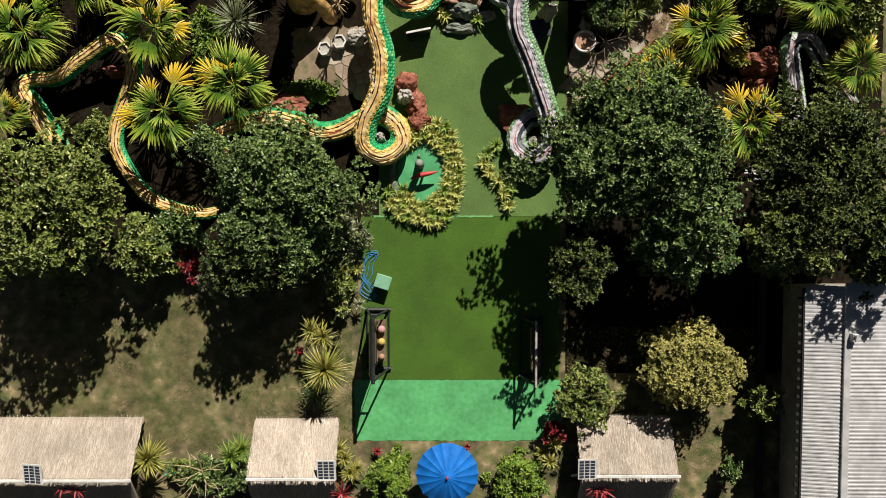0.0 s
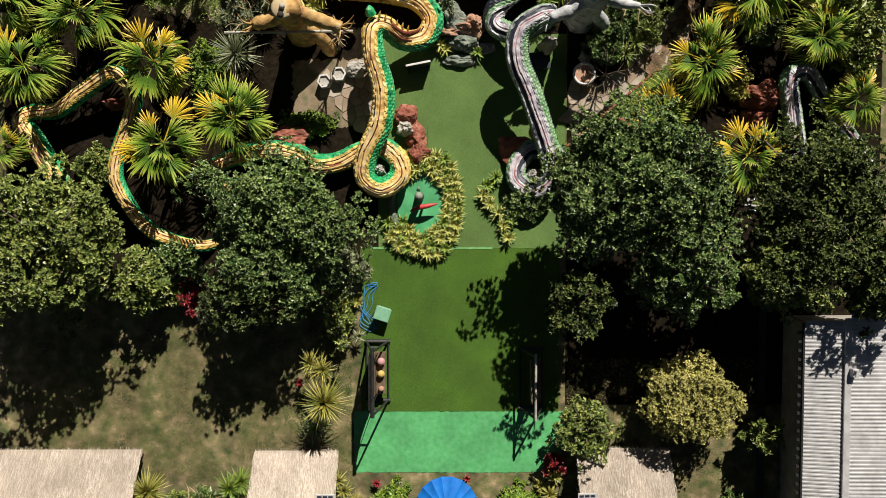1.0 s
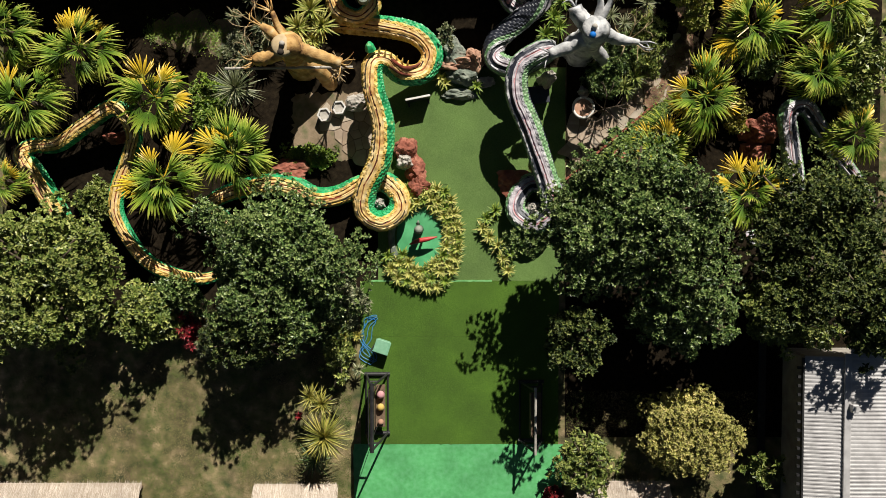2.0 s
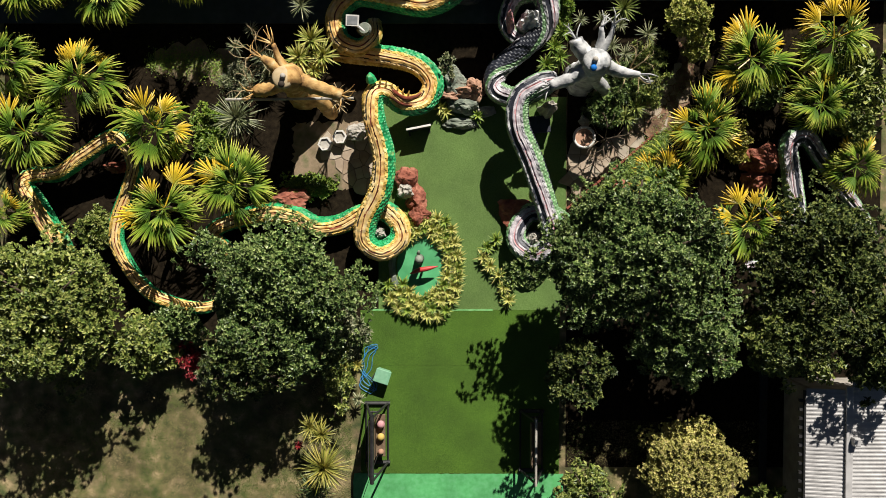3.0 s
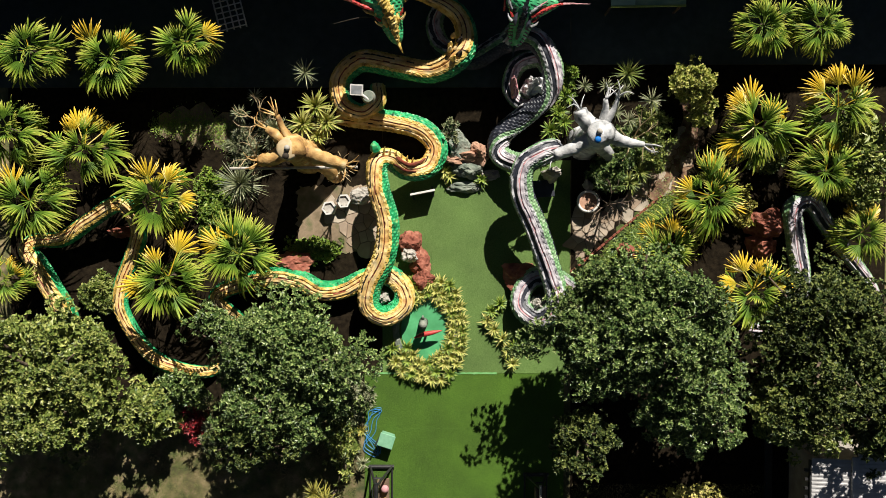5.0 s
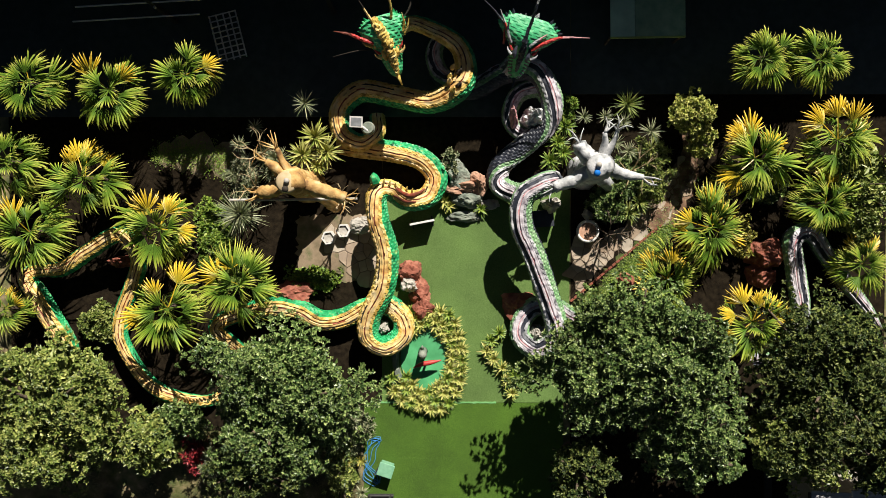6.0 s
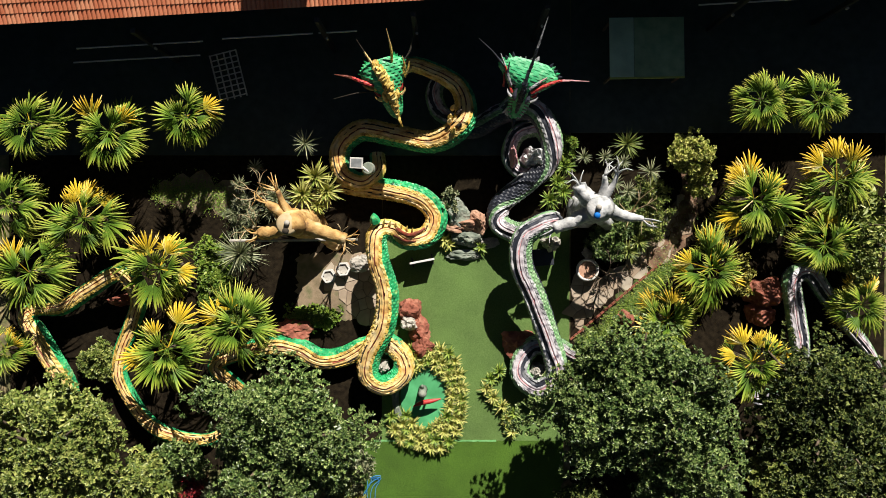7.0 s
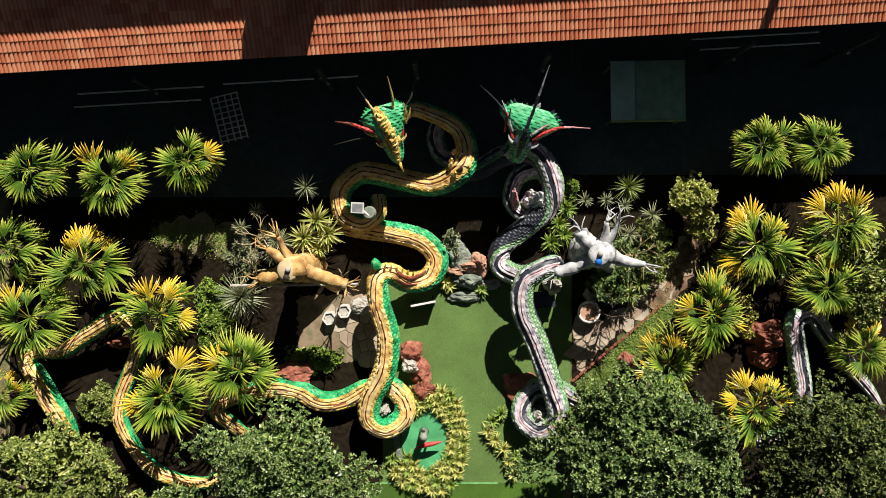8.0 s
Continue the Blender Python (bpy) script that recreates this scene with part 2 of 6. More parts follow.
def spline(points, step):
    """Evenly spaced points on a smooth curve through the given ones; every row may hold more than three values."""
    p = np.asarray(points, dtype=float)
    p = np.vstack([2 * p[0] - p[1], p, 2 * p[-1] - p[-2]])
    out = []
    for i in range(1, len(p) - 2):
        for u in np.linspace(0, 1, 24, endpoint=False):
            a, b, c, d = p[i - 1], p[i], p[i + 1], p[i + 2]
            out.append(0.5 * (2 * b + (c - a) * u + (2 * a - 5 * b + 4 * c - d) * u * u + (3 * b - a - 3 * c + d) * u ** 3))
    out.append(p[-2])
    out = np.array(out)
    s = np.r_[0, np.cumsum(np.linalg.norm(np.diff(out[:, :3], axis=0), axis=1))]
    t = np.linspace(0, s[-1], max(2, int(s[-1] / step)))
    return np.stack([np.interp(t, s, out[:, k]) for k in range(out.shape[1])], 1), t


def tube(points, sides=10, step=0.15, rough=0.0, seed=0):
    """Verts and faces of a limb through points (x, y, z, radius), a little uneven."""
    rng = np.random.default_rng(seed)
    c, _ = spline(points, step)
    verts, faces = [], []
    for i, row in enumerate(c):
        d = Vector(c[min(i + 1, len(c) - 1)][:3] - c[max(i - 1, 0)][:3]).normalized()
        q = d.to_track_quat("Z", "Y")
        for k in range(sides):
            a = 2 * math.pi * k / sides
            r = row[3] * (1 + rough * rng.normal())
            verts.append(Vector(row[:3]) + q @ Vector((r * math.cos(a), r * math.sin(a), 0)))
        if i:
            b = (i - 1) * sides
            faces += [(b + k, b + (k + 1) % sides, b + sides + (k + 1) % sides, b + sides + k) for k in range(sides)]
    n = len(verts)
    faces += [tuple(range(sides - 1, -1, -1)), tuple(range(n - sides, n))]
    return verts, faces


def merged(pieces):
    verts, faces = [], []
    for v, f in pieces:
        o = len(verts)
        verts += list(v)
        faces += [tuple(i + o for i in face) for face in f]
    return verts, faces


def leaves(pos, nrm, length, width, rng, fold=0.25):
    """Folded rhombic leaves at pos, facing nrm, in random turn."""
    n = len(pos)
    nrm = nrm / np.linalg.norm(nrm, axis=1, keepdims=True)
    t = np.cross(nrm, rng.normal(size=(n, 3)))
    t /= np.linalg.norm(t, axis=1, keepdims=True) + 1e-9
    s = np.cross(nrm, t)
    ln = length * rng.uniform(0.6, 1.25, (n, 1))
    wd = width * rng.uniform(0.7, 1.2, (n, 1))
    v = np.stack([pos - t * ln * 0.5, pos + s * wd * 0.5 + nrm * wd * fold, pos + t * ln * 0.5, pos - s * wd * 0.5 + nrm * wd * fold], 1).reshape(-1, 3)
    return v, np.arange(4 * n).reshape(-1, 4)


def tufts(pos, axis, per, length, width, rng):
    """Rosettes of leaves: per leaves spread round the axis at each twig end, every leaf a folded blade."""
    n = len(pos)
    axis = axis / np.linalg.norm(axis, axis=1, keepdims=True)
    u = np.cross(axis, rng.normal(size=(n, 3)))
    u /= np.linalg.norm(u, axis=1, keepdims=True) + 1e-9
    w = np.cross(axis, u)
    p, ax, u, w = (np.repeat(q, per, 0) for q in (pos, axis, u, w))
    phi = (np.tile(np.arange(per) * 2.4, n) + rng.normal(size=n * per) * 0.3)[:, None]
    beta = np.radians(np.tile(np.linspace(4, 62, per), n) + rng.normal(size=n * per) * 9)[:, None]
    out = np.cos(phi) * u + np.sin(phi) * w
    t = out * np.cos(beta) + ax * np.sin(beta)
    nr = ax * np.cos(beta) - out * np.sin(beta)
    sd = np.cross(nr, t)
    ln = length * rng.uniform(0.65, 1.2, (n * per, 1))
    wd = width * rng.uniform(0.75, 1.2, (n * per, 1))
    v = np.stack([p, p + t * ln * 0.5 + sd * wd * 0.5 + nr * wd * 0.22, p + t * ln - nr * ln * 0.12, p + t * ln * 0.5 - sd * wd * 0.5 + nr * wd * 0.22], 1).reshape(-1, 3)
    return v, np.arange(4 * n * per).reshape(-1, 4)


def crown(seed, rx, ry, rz, lobes, count, length, width, low=-0.25, lobe=0.13, tilt=0.0, lumpy=0.5):
    """A ragged crown: leaf rosettes at the twig ends of separate boughs over a lumpy dome, with dark gaps between the boughs."""
    rng = np.random.default_rng(seed)
    d = rng.normal(size=(lobes * 5, 3))
    d /= np.linalg.norm(d, axis=1, keepdims=True)
    d = d[d[:, 2] > low][:lobes]
    lump = np.array([noise.noise(Vector(q) * 2.1 + Vector((seed * 3.7, 0, 0))) + 0.5 * noise.noise(Vector(q) * 4.6 + Vector((0, seed * 2.9, 0))) for q in d])[:, None]
    keep = lump[:, 0] + 0.5 * rng.random(len(d)) > -0.12
    d, lump = d[keep], lump[keep]
    d[:, 2] = np.sign(d[:, 2]) * np.abs(d[:, 2]) ** 0.62
    ctr = d * (0.88 + lumpy * lump - 0.22 * rng.random((len(d), 1)) ** 2) * np.array([rx, ry, rz])
    ctr[:, 2] += tilt * rz * d[:, 1]
    rad = rng.uniform(0.6, 1.3, len(d)) * lobe * (rx + ry) / 2
    per = 8
    m = max(20, int(count * 0.55) // per)
    k = rng.choice(len(d), m, p=rad ** 2 / np.sum(rad ** 2))
    e = rng.normal(size=(m, 3))
    e /= np.linalg.norm(e, axis=1, keepdims=True)
    e[:, 2] = np.where(e[:, 2] < 0, -0.5 * e[:, 2], e[:, 2])
    shell = rng.uniform(0.45, 1.05, (m, 1)) ** 0.5
    pos = ctr[k] + e * shell * rad[k][:, None] * np.array([1, 1, 0.75])
    axis = e * 0.6 + d[k] * 0.35 + np.array([0.04, 0.12, 0.6]) + rng.normal(size=(m, 3)) * 0.28
    v, f = tufts(pos, axis, per, length, width, rng)
    m = count // 2
    g = rng.normal(size=(m, 3))
    g /= np.linalg.norm(g, axis=1, keepdims=True)
    g[:, 2] = np.abs(g[:, 2]) ** 0.7 * 0.9 - 0.2
    core = g * rng.uniform(0.15, 0.68, (m, 1)) * np.array([rx * 1.22, ry * 1.22, rz])
    core[:, 2] += tilt * rz * g[:, 1] - 0.06 * rz
    v2, f2 = leaves(core, np.array([0.0, 0.0, 0.4]) + rng.normal(size=(m, 3)) * 0.8, length * 2.0, width * 2.0, rng)
    return (np.vstack([v, v2]), np.vstack([f, f2 + len(v)])), ctr


def tree(x, y, top, rx, ry, rz, seed, mat, label, lobes=60, count=9000, length=0.2, width=0.12, category="tree", low=-0.25, lobe=0.14, group="", tilt=0.0, lumpy=0.5):
    t = thing("tree" if top > 1.6 else "shrub", pose(x, y, 0), label, category, group)
    (v, f), ctr = crown(seed, rx, ry, rz, int(lobes * 1.6), count, length, width, low, lobe, tilt, lumpy)
    base = max(top - rz, 0.1)
    child("crown", mesh_of("crown", v, f, mat), t, pose(0, 0, base))
    r = 0.035 * top + 0.03
    rng = np.random.default_rng(seed + 5)
    trunk = [tube([(0, 0, -0.1, r * 1.5), (0.05, 0.05, base * 0.4, r), (0, 0.1, base + rz * 0.3, r * 0.6)], 8, 0.25, 0.06, seed)]
    for c in ctr[rng.permutation(len(ctr))[:14]]:
        trunk.append(tube([(0, 0.03, base * 0.55, r * 0.6), (c[0] * 0.45, c[1] * 0.45, base + c[2] * 0.35, r * 0.35), (c[0] * 0.95, c[1] * 0.95, base + c[2] * 0.9, r * 0.12)], 6, 0.3, 0.05, seed))
    child("trunk", mesh_of("trunk", *merged(trunk), M_BARK, smooth=True), t)
    return t


# ---- fan palms ----
def fan_mesh(name, seed, mat, blades=20, size=0.8, stalk=0.6, droop=0.2, span=100, fold=0.35):
    """One palm frond: a stalk along +x and a pleated fan, folded down on both sides of its middle, split into pointed blades
    over its outer half; v runs along each blade."""
    rng = np.random.default_rng(seed)
    verts, faces, uv = [], [], []
    for s in (-1, 1):
        verts += [(0, 0.02 * s, 0), (stalk + 0.1, 0.012 * s, 0.02)]
        uv += [0.35, 0.5]
    faces.append((0, 1, 3, 2))
    step = math.radians(2 * span / (blades - 1))
    for i in range(blades):
        a = math.radians(-span + 2 * span * i / (blades - 1)) + rng.normal() * 0.035
        ln = size * (0.62 + 0.38 * math.cos(a * 0.75) ** 2) * rng.uniform(0.82, 1.1)
        tip = droop * rng.uniform(0.3, 1.7) * size
        lean = rng.normal() * 0.03
        o = len(verts)
        for u, ww, c in ((0.02, 0.01, 0.12), (0.5, 0.5 * ln * step * 0.98, 0.36), (0.72, 0.72 * ln * step * 0.66, 0.62), (0.88, 0.72 * ln * step * 0.42, 0.82)):
            q = a + lean * u
            ca, sa = math.cos(q), math.sin(q)
            r = ln * u
            z = -fold * r * abs(math.sin(q)) ** 1.4 - tip * max(0.0, u - 0.25) ** 2 * 1.4 + 0.02
            cx, cy = stalk + ca * r, sa * r
            h = ww * 0.42
            verts += [(cx - sa * ww * 0.5, cy + ca * ww * 0.5, z - h * 0.5), (cx, cy, z + h * 0.5), (cx + sa * ww * 0.5, cy - ca * ww * 0.5, z - h * 0.5)]
            uv += [c, c - 0.05, c + 0.05]
        q = a + lean
        verts.append((stalk + math.cos(q) * ln, math.sin(q) * ln, -fold * ln * abs(math.sin(q)) ** 1.4 - tip))
        uv.append(1.0)
        for b in (o, o + 3, o + 6):
            faces += [(b, b + 1, b + 4, b + 3), (b + 1, b + 2, b + 5, b + 4)]
        faces += [(o + 9, o + 10, o + 12), (o + 10, o + 11, o + 12)]
    return mesh_of(name, verts, faces, mat, uvy=uv)


FANS = [fan_mesh("frond", 11 + i, M_FAN, 14 + i % 2, 0.78 + 0.05 * (i % 3), 0.5 + 0.08 * i, 0.2 + 0.1 * i, 60 + 9 * (i % 3), 0.3 + 0.12 * i) for i in range(4)]
FANS_GOLD = [fan_mesh("frond", 31 + i, M_FAN_GOLD, 14 + 2 * i, 0.72 + 0.05 * i, 0.78, 0.15 + 0.1 * i, 72, 0.3) for i in range(2)]


def palm(x, y, height, size, seed, gold, label, group="fan palms in the garden"):
    """A fan palm: trunk, young fronds upright in the middle, open ones round them and old ones hanging at the skirt, some yellow."""
    rng = np.random.default_rng(seed)
    t = thing("fan_palm", pose(x, y, 0), label, "palm tree", group)
    v, f = tube([(0, 0, -0.1, 0.17), (0.03, 0, height * 0.5, 0.12), (0, 0, height, 0.1)], 9, 0.12, 0.1, seed)
    child("trunk", mesh_of("trunk", v, f, M_BARK), t)
    n = 20
    for i in range(n):
        turn = i * 137.5 + rng.normal() * 16
        lift = 74 - 100 * (i / (n - 1)) ** 0.75 + rng.normal() * 7
        s = size * rng.uniform(0.76, 1.06) * (0.74 + 0.28 * min(1, i / 7))
        north = math.cos(math.radians(turn - 90))
        old = i > 5 and rng.random() < gold * (0.5 + 0.6 * north)
        me = (FANS_GOLD if old else FANS)[int(rng.integers(0, 2 if old else 4))]
        child("frond", me, t, pose(0, 0, height, 0, 0, turn) @ pose(0, 0, 0, rng.normal() * 20, -lift, 0) @ Matrix.Scale(s, 4), "yellowed frond" if old else "")
    for i in range(4):
        turn = i * 90 + rng.uniform(0, 80)
        child("frond", FANS[3], t, pose(0, 0, height - 0.3, 0, 0, turn) @ pose(0, 0, 0, rng.normal() * 20, 46 + rng.normal() * 10, 0) @ Matrix.Scale(size * 1.0, 4), "drooping old frond")
    return t


# ---- strap-leaved rosettes ----
def rosette(seed, count, length, width, rise, droop, layers=1.0):
    """Arching strap leaves round a crown."""
    rng = np.random.default_rng(seed)
    verts, faces = [], []
    for i in range(count):
        a = i * 2.39996 + rng.normal() * 0.15
        up = math.radians(rise * (1 - i / count * layers) + rng.normal() * 7)
        ln = length * rng.uniform(0.75, 1.12)
        o = len(verts)
        side = Vector((-math.sin(a), math.cos(a), 0))
        for u, w in ((0, 0.6), (0.33, 1.0), (0.68, 0.72)):
            r = ln * u * math.cos(up)
            z = ln * u * math.sin(up) - droop * ln * u * u
            p = Vector((math.cos(a) * r, math.sin(a) * r, z))
            verts += [p + side * width * w * 0.5, p - Vector((0, 0, width * 0.18)), p - side * width * w * 0.5]
        verts.append(Vector((math.cos(a) * ln * math.cos(up), math.sin(a) * ln * math.cos(up), ln * math.sin(up) - droop * ln)))
        for b in (o, o + 3):
            faces += [(b, b + 1, b + 4, b + 3), (b + 1, b + 2, b + 5, b + 4)]
        faces += [(o + 6, o + 7, o + 9), (o + 7, o + 8, o + 9)]
    return verts, faces


def spiky(name, x, y, z, count, length, width, rise, droop, seed, mat, label, group="", stem=0.0, heads=1):
    """A rosette plant, on a stem where it has one, with one or several heads."""
    t = thing(name, pose(x, y, 0), label, "plant", group)
    rng = np.random.default_rng(seed)
    if z > 0.25:
        v, f = tube([(0, 0, -0.05, 0.06), (0.02, 0, z * 0.5, 0.05), (0, 0, z, 0.04)], 7, 0.2, 0.05, seed)
        child("stem", mesh_of("stem", v, f, M_BARK), t)
    for h in range(heads):
        off = (0, 0, z) if heads == 1 else (rng.normal() * length * 0.5, rng.normal() * length * 0.5, max(0.05, z + rng.normal() * 0.15))
        v, f = rosette(seed * 7 + h, count, length, width, rise, droop)
        child("leaf_rosette", mesh_of("leaf_rosette", v, f, mat), t, pose(*off))
    return t


# ---- rocks ----
def rock_mesh(name, seed, sx, sy, sz, mat, sub=4, amp=0.3):
    """A rough stone: a lumpy ball cut by a dozen slanting planes, so that it shows facets and ledges."""
    rng = np.random.default_rng(seed + 900)
    cuts = [(Vector(q).normalized(), rng.uniform(0.62, 0.95)) for q in rng.normal(size=(14, 3))]
    bm = bmesh.new()
    bmesh.ops.create_icosphere(bm, subdivisions=sub, radius=1.0)
    for v in bm.verts:
        c = v.co.copy()
        for n, d in cuts:
            h = c.dot(n) - d
            if h > 0:
                c -= n * h * 0.9
        q = 1 + amp * noise.fractal(v.co * 1.6 + Vector((seed * 7.1, seed * 3.3, 0)), 0.8, 2.1, 6)
        v.co = Vector((c.x * sx * q, c.y * sy * q, c.z * sz * q)) * 1.12
    me = bpy.data.meshes.new(name)
    bm.to_mesh(me)
    bm.free()
    me.materials.append(mat)
    return me


def rock(x, y, z, sx, sy, sz, seed, mat, label, turn=0):
    ob = child("rock", rock_mesh("rock", seed, sx, sy, sz, mat), None, pose(x, y, z, 0, 0, turn))
    return tagged(ob, label, "rock")


# ---- ground, mats, paving beds ----
def sheet(name, x0, x1, y0, y1, z, mat, nx=1, ny=1, amp=0.0, thick=0.0, seed=0, ragged=0.0):
    """A sheet with gentle unevenness, with real thickness where given and an uneven rim."""
    rng = np.random.default_rng(seed)
    bm = bmesh.new()
    grid = []
    for j in range(ny + 1):
        row = []
        for i in range(nx + 1):
            x, y = x0 + (x1 - x0) * i / nx, y0 + (y1 - y0) * j / ny
            if ragged and (i in (0, nx) or j in (0, ny)):
                x, y = x + rng.normal() * ragged, y + rng.normal() * ragged
            row.append(bm.verts.new((x, y, z + amp * noise.noise(Vector((x * 0.4, y * 0.4, seed))))))
        grid.append(row)
    for j in range(ny):
        for i in range(nx):
            bm.faces.new((grid[j][i], grid[j][i + 1], grid[j + 1][i + 1], grid[j + 1][i]))
    if thick:
        r = bmesh.ops.extrude_face_region(bm, geom=bm.faces[:])
        for v in r["geom"]:
            if isinstance(v, bmesh.types.BMVert):
                v.co.z -= thick
        bmesh.ops.recalc_face_normals(bm, faces=bm.faces[:])
    return part(name, bm, mat)


tagged(sheet("ground", -400, 400, -400, 400, 0, M_SOIL, 80, 80), "dry brownish lawn and bare soil of the garden", "ground", kind="structure")
tagged(sheet("mat_strip", -3.63, 4.84, -9.18, -6.67, 0.016, M_STRIP, 60, 14, 0.006, 0.015, 3, 0.012), "light green vinyl mat across the entrance of the path", "mat", kind="structure")
tagged(sheet("mat_lower", -3.33, 4.68, -6.665, -2.275, 0.02, M_TURF, 50, 30, 0.008, 0.02, 4), "green artificial turf laid along the garden path", "mat", kind="structure")
tagged(sheet("mat_middle", -3.33, 4.68, -2.27, -0.03, 0.02, M_TURF, 50, 20, 0.008, 0.02, 5), "green artificial turf laid along the garden path", "mat", kind="structure")
tagged(sheet("mat_upper", -2.6, 4.9, -0.02, 8.5, 0.024, M_TURF_OLD, 50, 60, 0.012, 0.024, 6), "faded green artificial turf in front of the serpents", "mat", kind="structure")
tagged(sheet("mat_seam", -2.9, 1.98, -0.055, 0.015, 0.034, M_SEAM, 60, 1, 0.0, 0.008, 7, 0.006), "pale green seam tape between two mats", "trim", kind="structure")
tagged(sheet("hatch_cover", -0.62, 0.2, 3.85, 4.85, 0.044, M_TURF_OLD, 8, 8, 0.004, 0.016, 8), "turf-covered hatch set in the mat", "hatch", kind="structure")
# Soil set near black: shade under palms and trees is put into its colour.
tagged(sheet("bed_soil_west", -17.5, -2.58, -1.2, 11.4, 0.012, material("shade_black_bed_soil", [(0.008, 0.006, 0.004), (0.024, 0.018, 0.011)], 5, 1.0, 0.8, 30, spec=0.05), 40, 30, 0.006, 0.0, 9), "planting bed soil, shade put into its near-black colour", "soil", kind="structure")
tagged(sheet("bed_soil_east", 4.95, 17.5, -6.4, 12.3, 0.012, bpy.data.materials["shade_black_bed_soil"], 40, 30, 0.006, 0.0, 10), "planting bed soil, shade put into its near-black colour", "soil", kind="structure")
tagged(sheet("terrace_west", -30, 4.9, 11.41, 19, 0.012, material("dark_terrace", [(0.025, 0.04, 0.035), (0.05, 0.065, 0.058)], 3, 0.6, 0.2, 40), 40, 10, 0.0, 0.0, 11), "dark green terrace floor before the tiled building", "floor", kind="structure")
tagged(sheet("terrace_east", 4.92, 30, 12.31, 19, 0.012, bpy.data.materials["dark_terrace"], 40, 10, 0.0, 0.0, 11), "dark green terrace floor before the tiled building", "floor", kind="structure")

tagged(sheet("sand_path", -6.0, -2.75, 4.9, 7.5, 0.03, M_SAND, 24, 20, 0.02, 0.0, 12, 0.08), "sandy path with sparse grass under the stools", "path", kind="structure")

# Same near-black soil laid here, its colour standing in for shade.
tagged(sheet("bed_soil_middle", -2.57, 4.94, 8.51, 11.4, 0.012, bpy.data.materials["shade_black_bed_soil"], 20, 8, 0.004, 0.0, 13), "bed soil between the two serpents, shade put into its colour", "soil", kind="structure")

# short blades on the sunny lawn
rng = np.random.default_rng(21)
n = 110000
gx = np.r_[rng.uniform(-17, -3.7, n * 3 // 4), rng.uniform(5, 12.9, n // 4)]
gy = np.r_[rng.uniform(-9.5, -1.0, n * 3 // 4), rng.uniform(-13, -4.5, n // 4)]
keep = np.array([noise.noise(Vector((a * 0.5, b * 0.5, 3))) + 0.35 > 0.25 * random.random() for a, b in zip(gx, gy)])
gx, gy = gx[keep], gy[keep]
v, f = leaves(np.stack([gx, gy, np.full(len(gx), 0.022)], 1), rng.normal(size=(len(gx), 3)) * 0.35 + np.array([0, 0, 1.0]), 0.085, 0.013, rng, 0.1)
tagged(child("lawn_grass", mesh_of("lawn_grass", v, f, M_GRASS)), "short dry grass blades on the lawn", "grass", kind="stuff")


# ---- tiled building on the north side ----
EAVE = pose(0, 16.27, 0, 0, 0, 3.34)
building = thing("tiled_building", EAVE, "dark green hall with a red clay tile roof", "building")
part("wall", box(-27, 27, 1.5, 1.7, 0, 5.2), M_GREENWALL, building)
part("upper_wall", box(-27, 27, 4.2, 4.4, 5.5, 7.6), M_GREENWALL, building)
part("upper_roof", box(-27.5, 27.5, 3.58, 12, 7.5, 7.72, 0.02), M_TILE_J, building, "red clay upper roof")
part("dormer", box(-5.05, -3.3, 3.63, 5.2, 7.725, 9.3, 0.03), M_GREENWALL, building)
part("vent_pipe", rod((12.0, 3.78, 7.7), (12.25, 3.78, 9.1), 0.16), M_STEEL, building)
SLOPE = math.radians(24)
deck = bmesh.new()
for y, z in ((0.0, 4.90), (4.3, 4.90 + 4.3 * math.tan(SLOPE))):
    for x in (-27.4, 27.4):
        deck.verts.new((x, y, z))
        deck.verts.new((x, y, z - 0.1))
vs = list(deck.verts)
for q in ((0, 2, 6, 4), (1, 5, 7, 3), (0, 1, 3, 2), (4, 6, 7, 5), (0, 4, 5, 1), (2, 3, 7, 6)):
    deck.faces.new([vs[i] for i in q])
lower_roof = part("lower_roof", deck, M_WOOD, building)
part("gutter_board", box(-27.4, 27.4, -0.05, 0.0, 4.72, 4.92, 0.008), M_BLACK, building)
for i, (x0, x1, y, z) in enumerate(((-13.5, -8.9, -0.55, 2.9), (-8.2, -4.9, -0.5, 2.9), (-4.7, -3.3, -0.5, 2.9), (8.8, 13.4, 0.1, 3.0), (9.2, 13.6, -0.2, 2.6), (-13.9, -9.2, -0.9, 2.3))):
    part("awning_rail", box(x0, x1, y, y + 0.05, z, z + 0.05, 0.01), M_WHITE, building, "thin white rail")
for x in (-10.8, -4.5, -1.2, 3.4, 10.4, 14.6):
    part("post", box(x - 0.09, x + 0.09, -0.55, -0.37, 0, 4.6, 0.02), M_BLACK, building)
    part("post_lamp", rod((x + 0.05, -0.6, 2.5), (x + 0.05, -0.6, 2.62), 0.05), M_CONC, building)
for i in range(9):
    x = -17 + i * 3.9
    w = part("window", box(x, x + 2.2, 1.44, 1.498, 1.0, 2.6), M_BLACK, building)
    part("pane", box(x + 0.08, x + 1.05, 1.42, 1.438, 1.08, 2.52), M_GLASS, w)
    part("pane", box(x + 1.15, x + 2.12, 1.42, 1.438, 1.08, 2.52), M_GLASS, w)

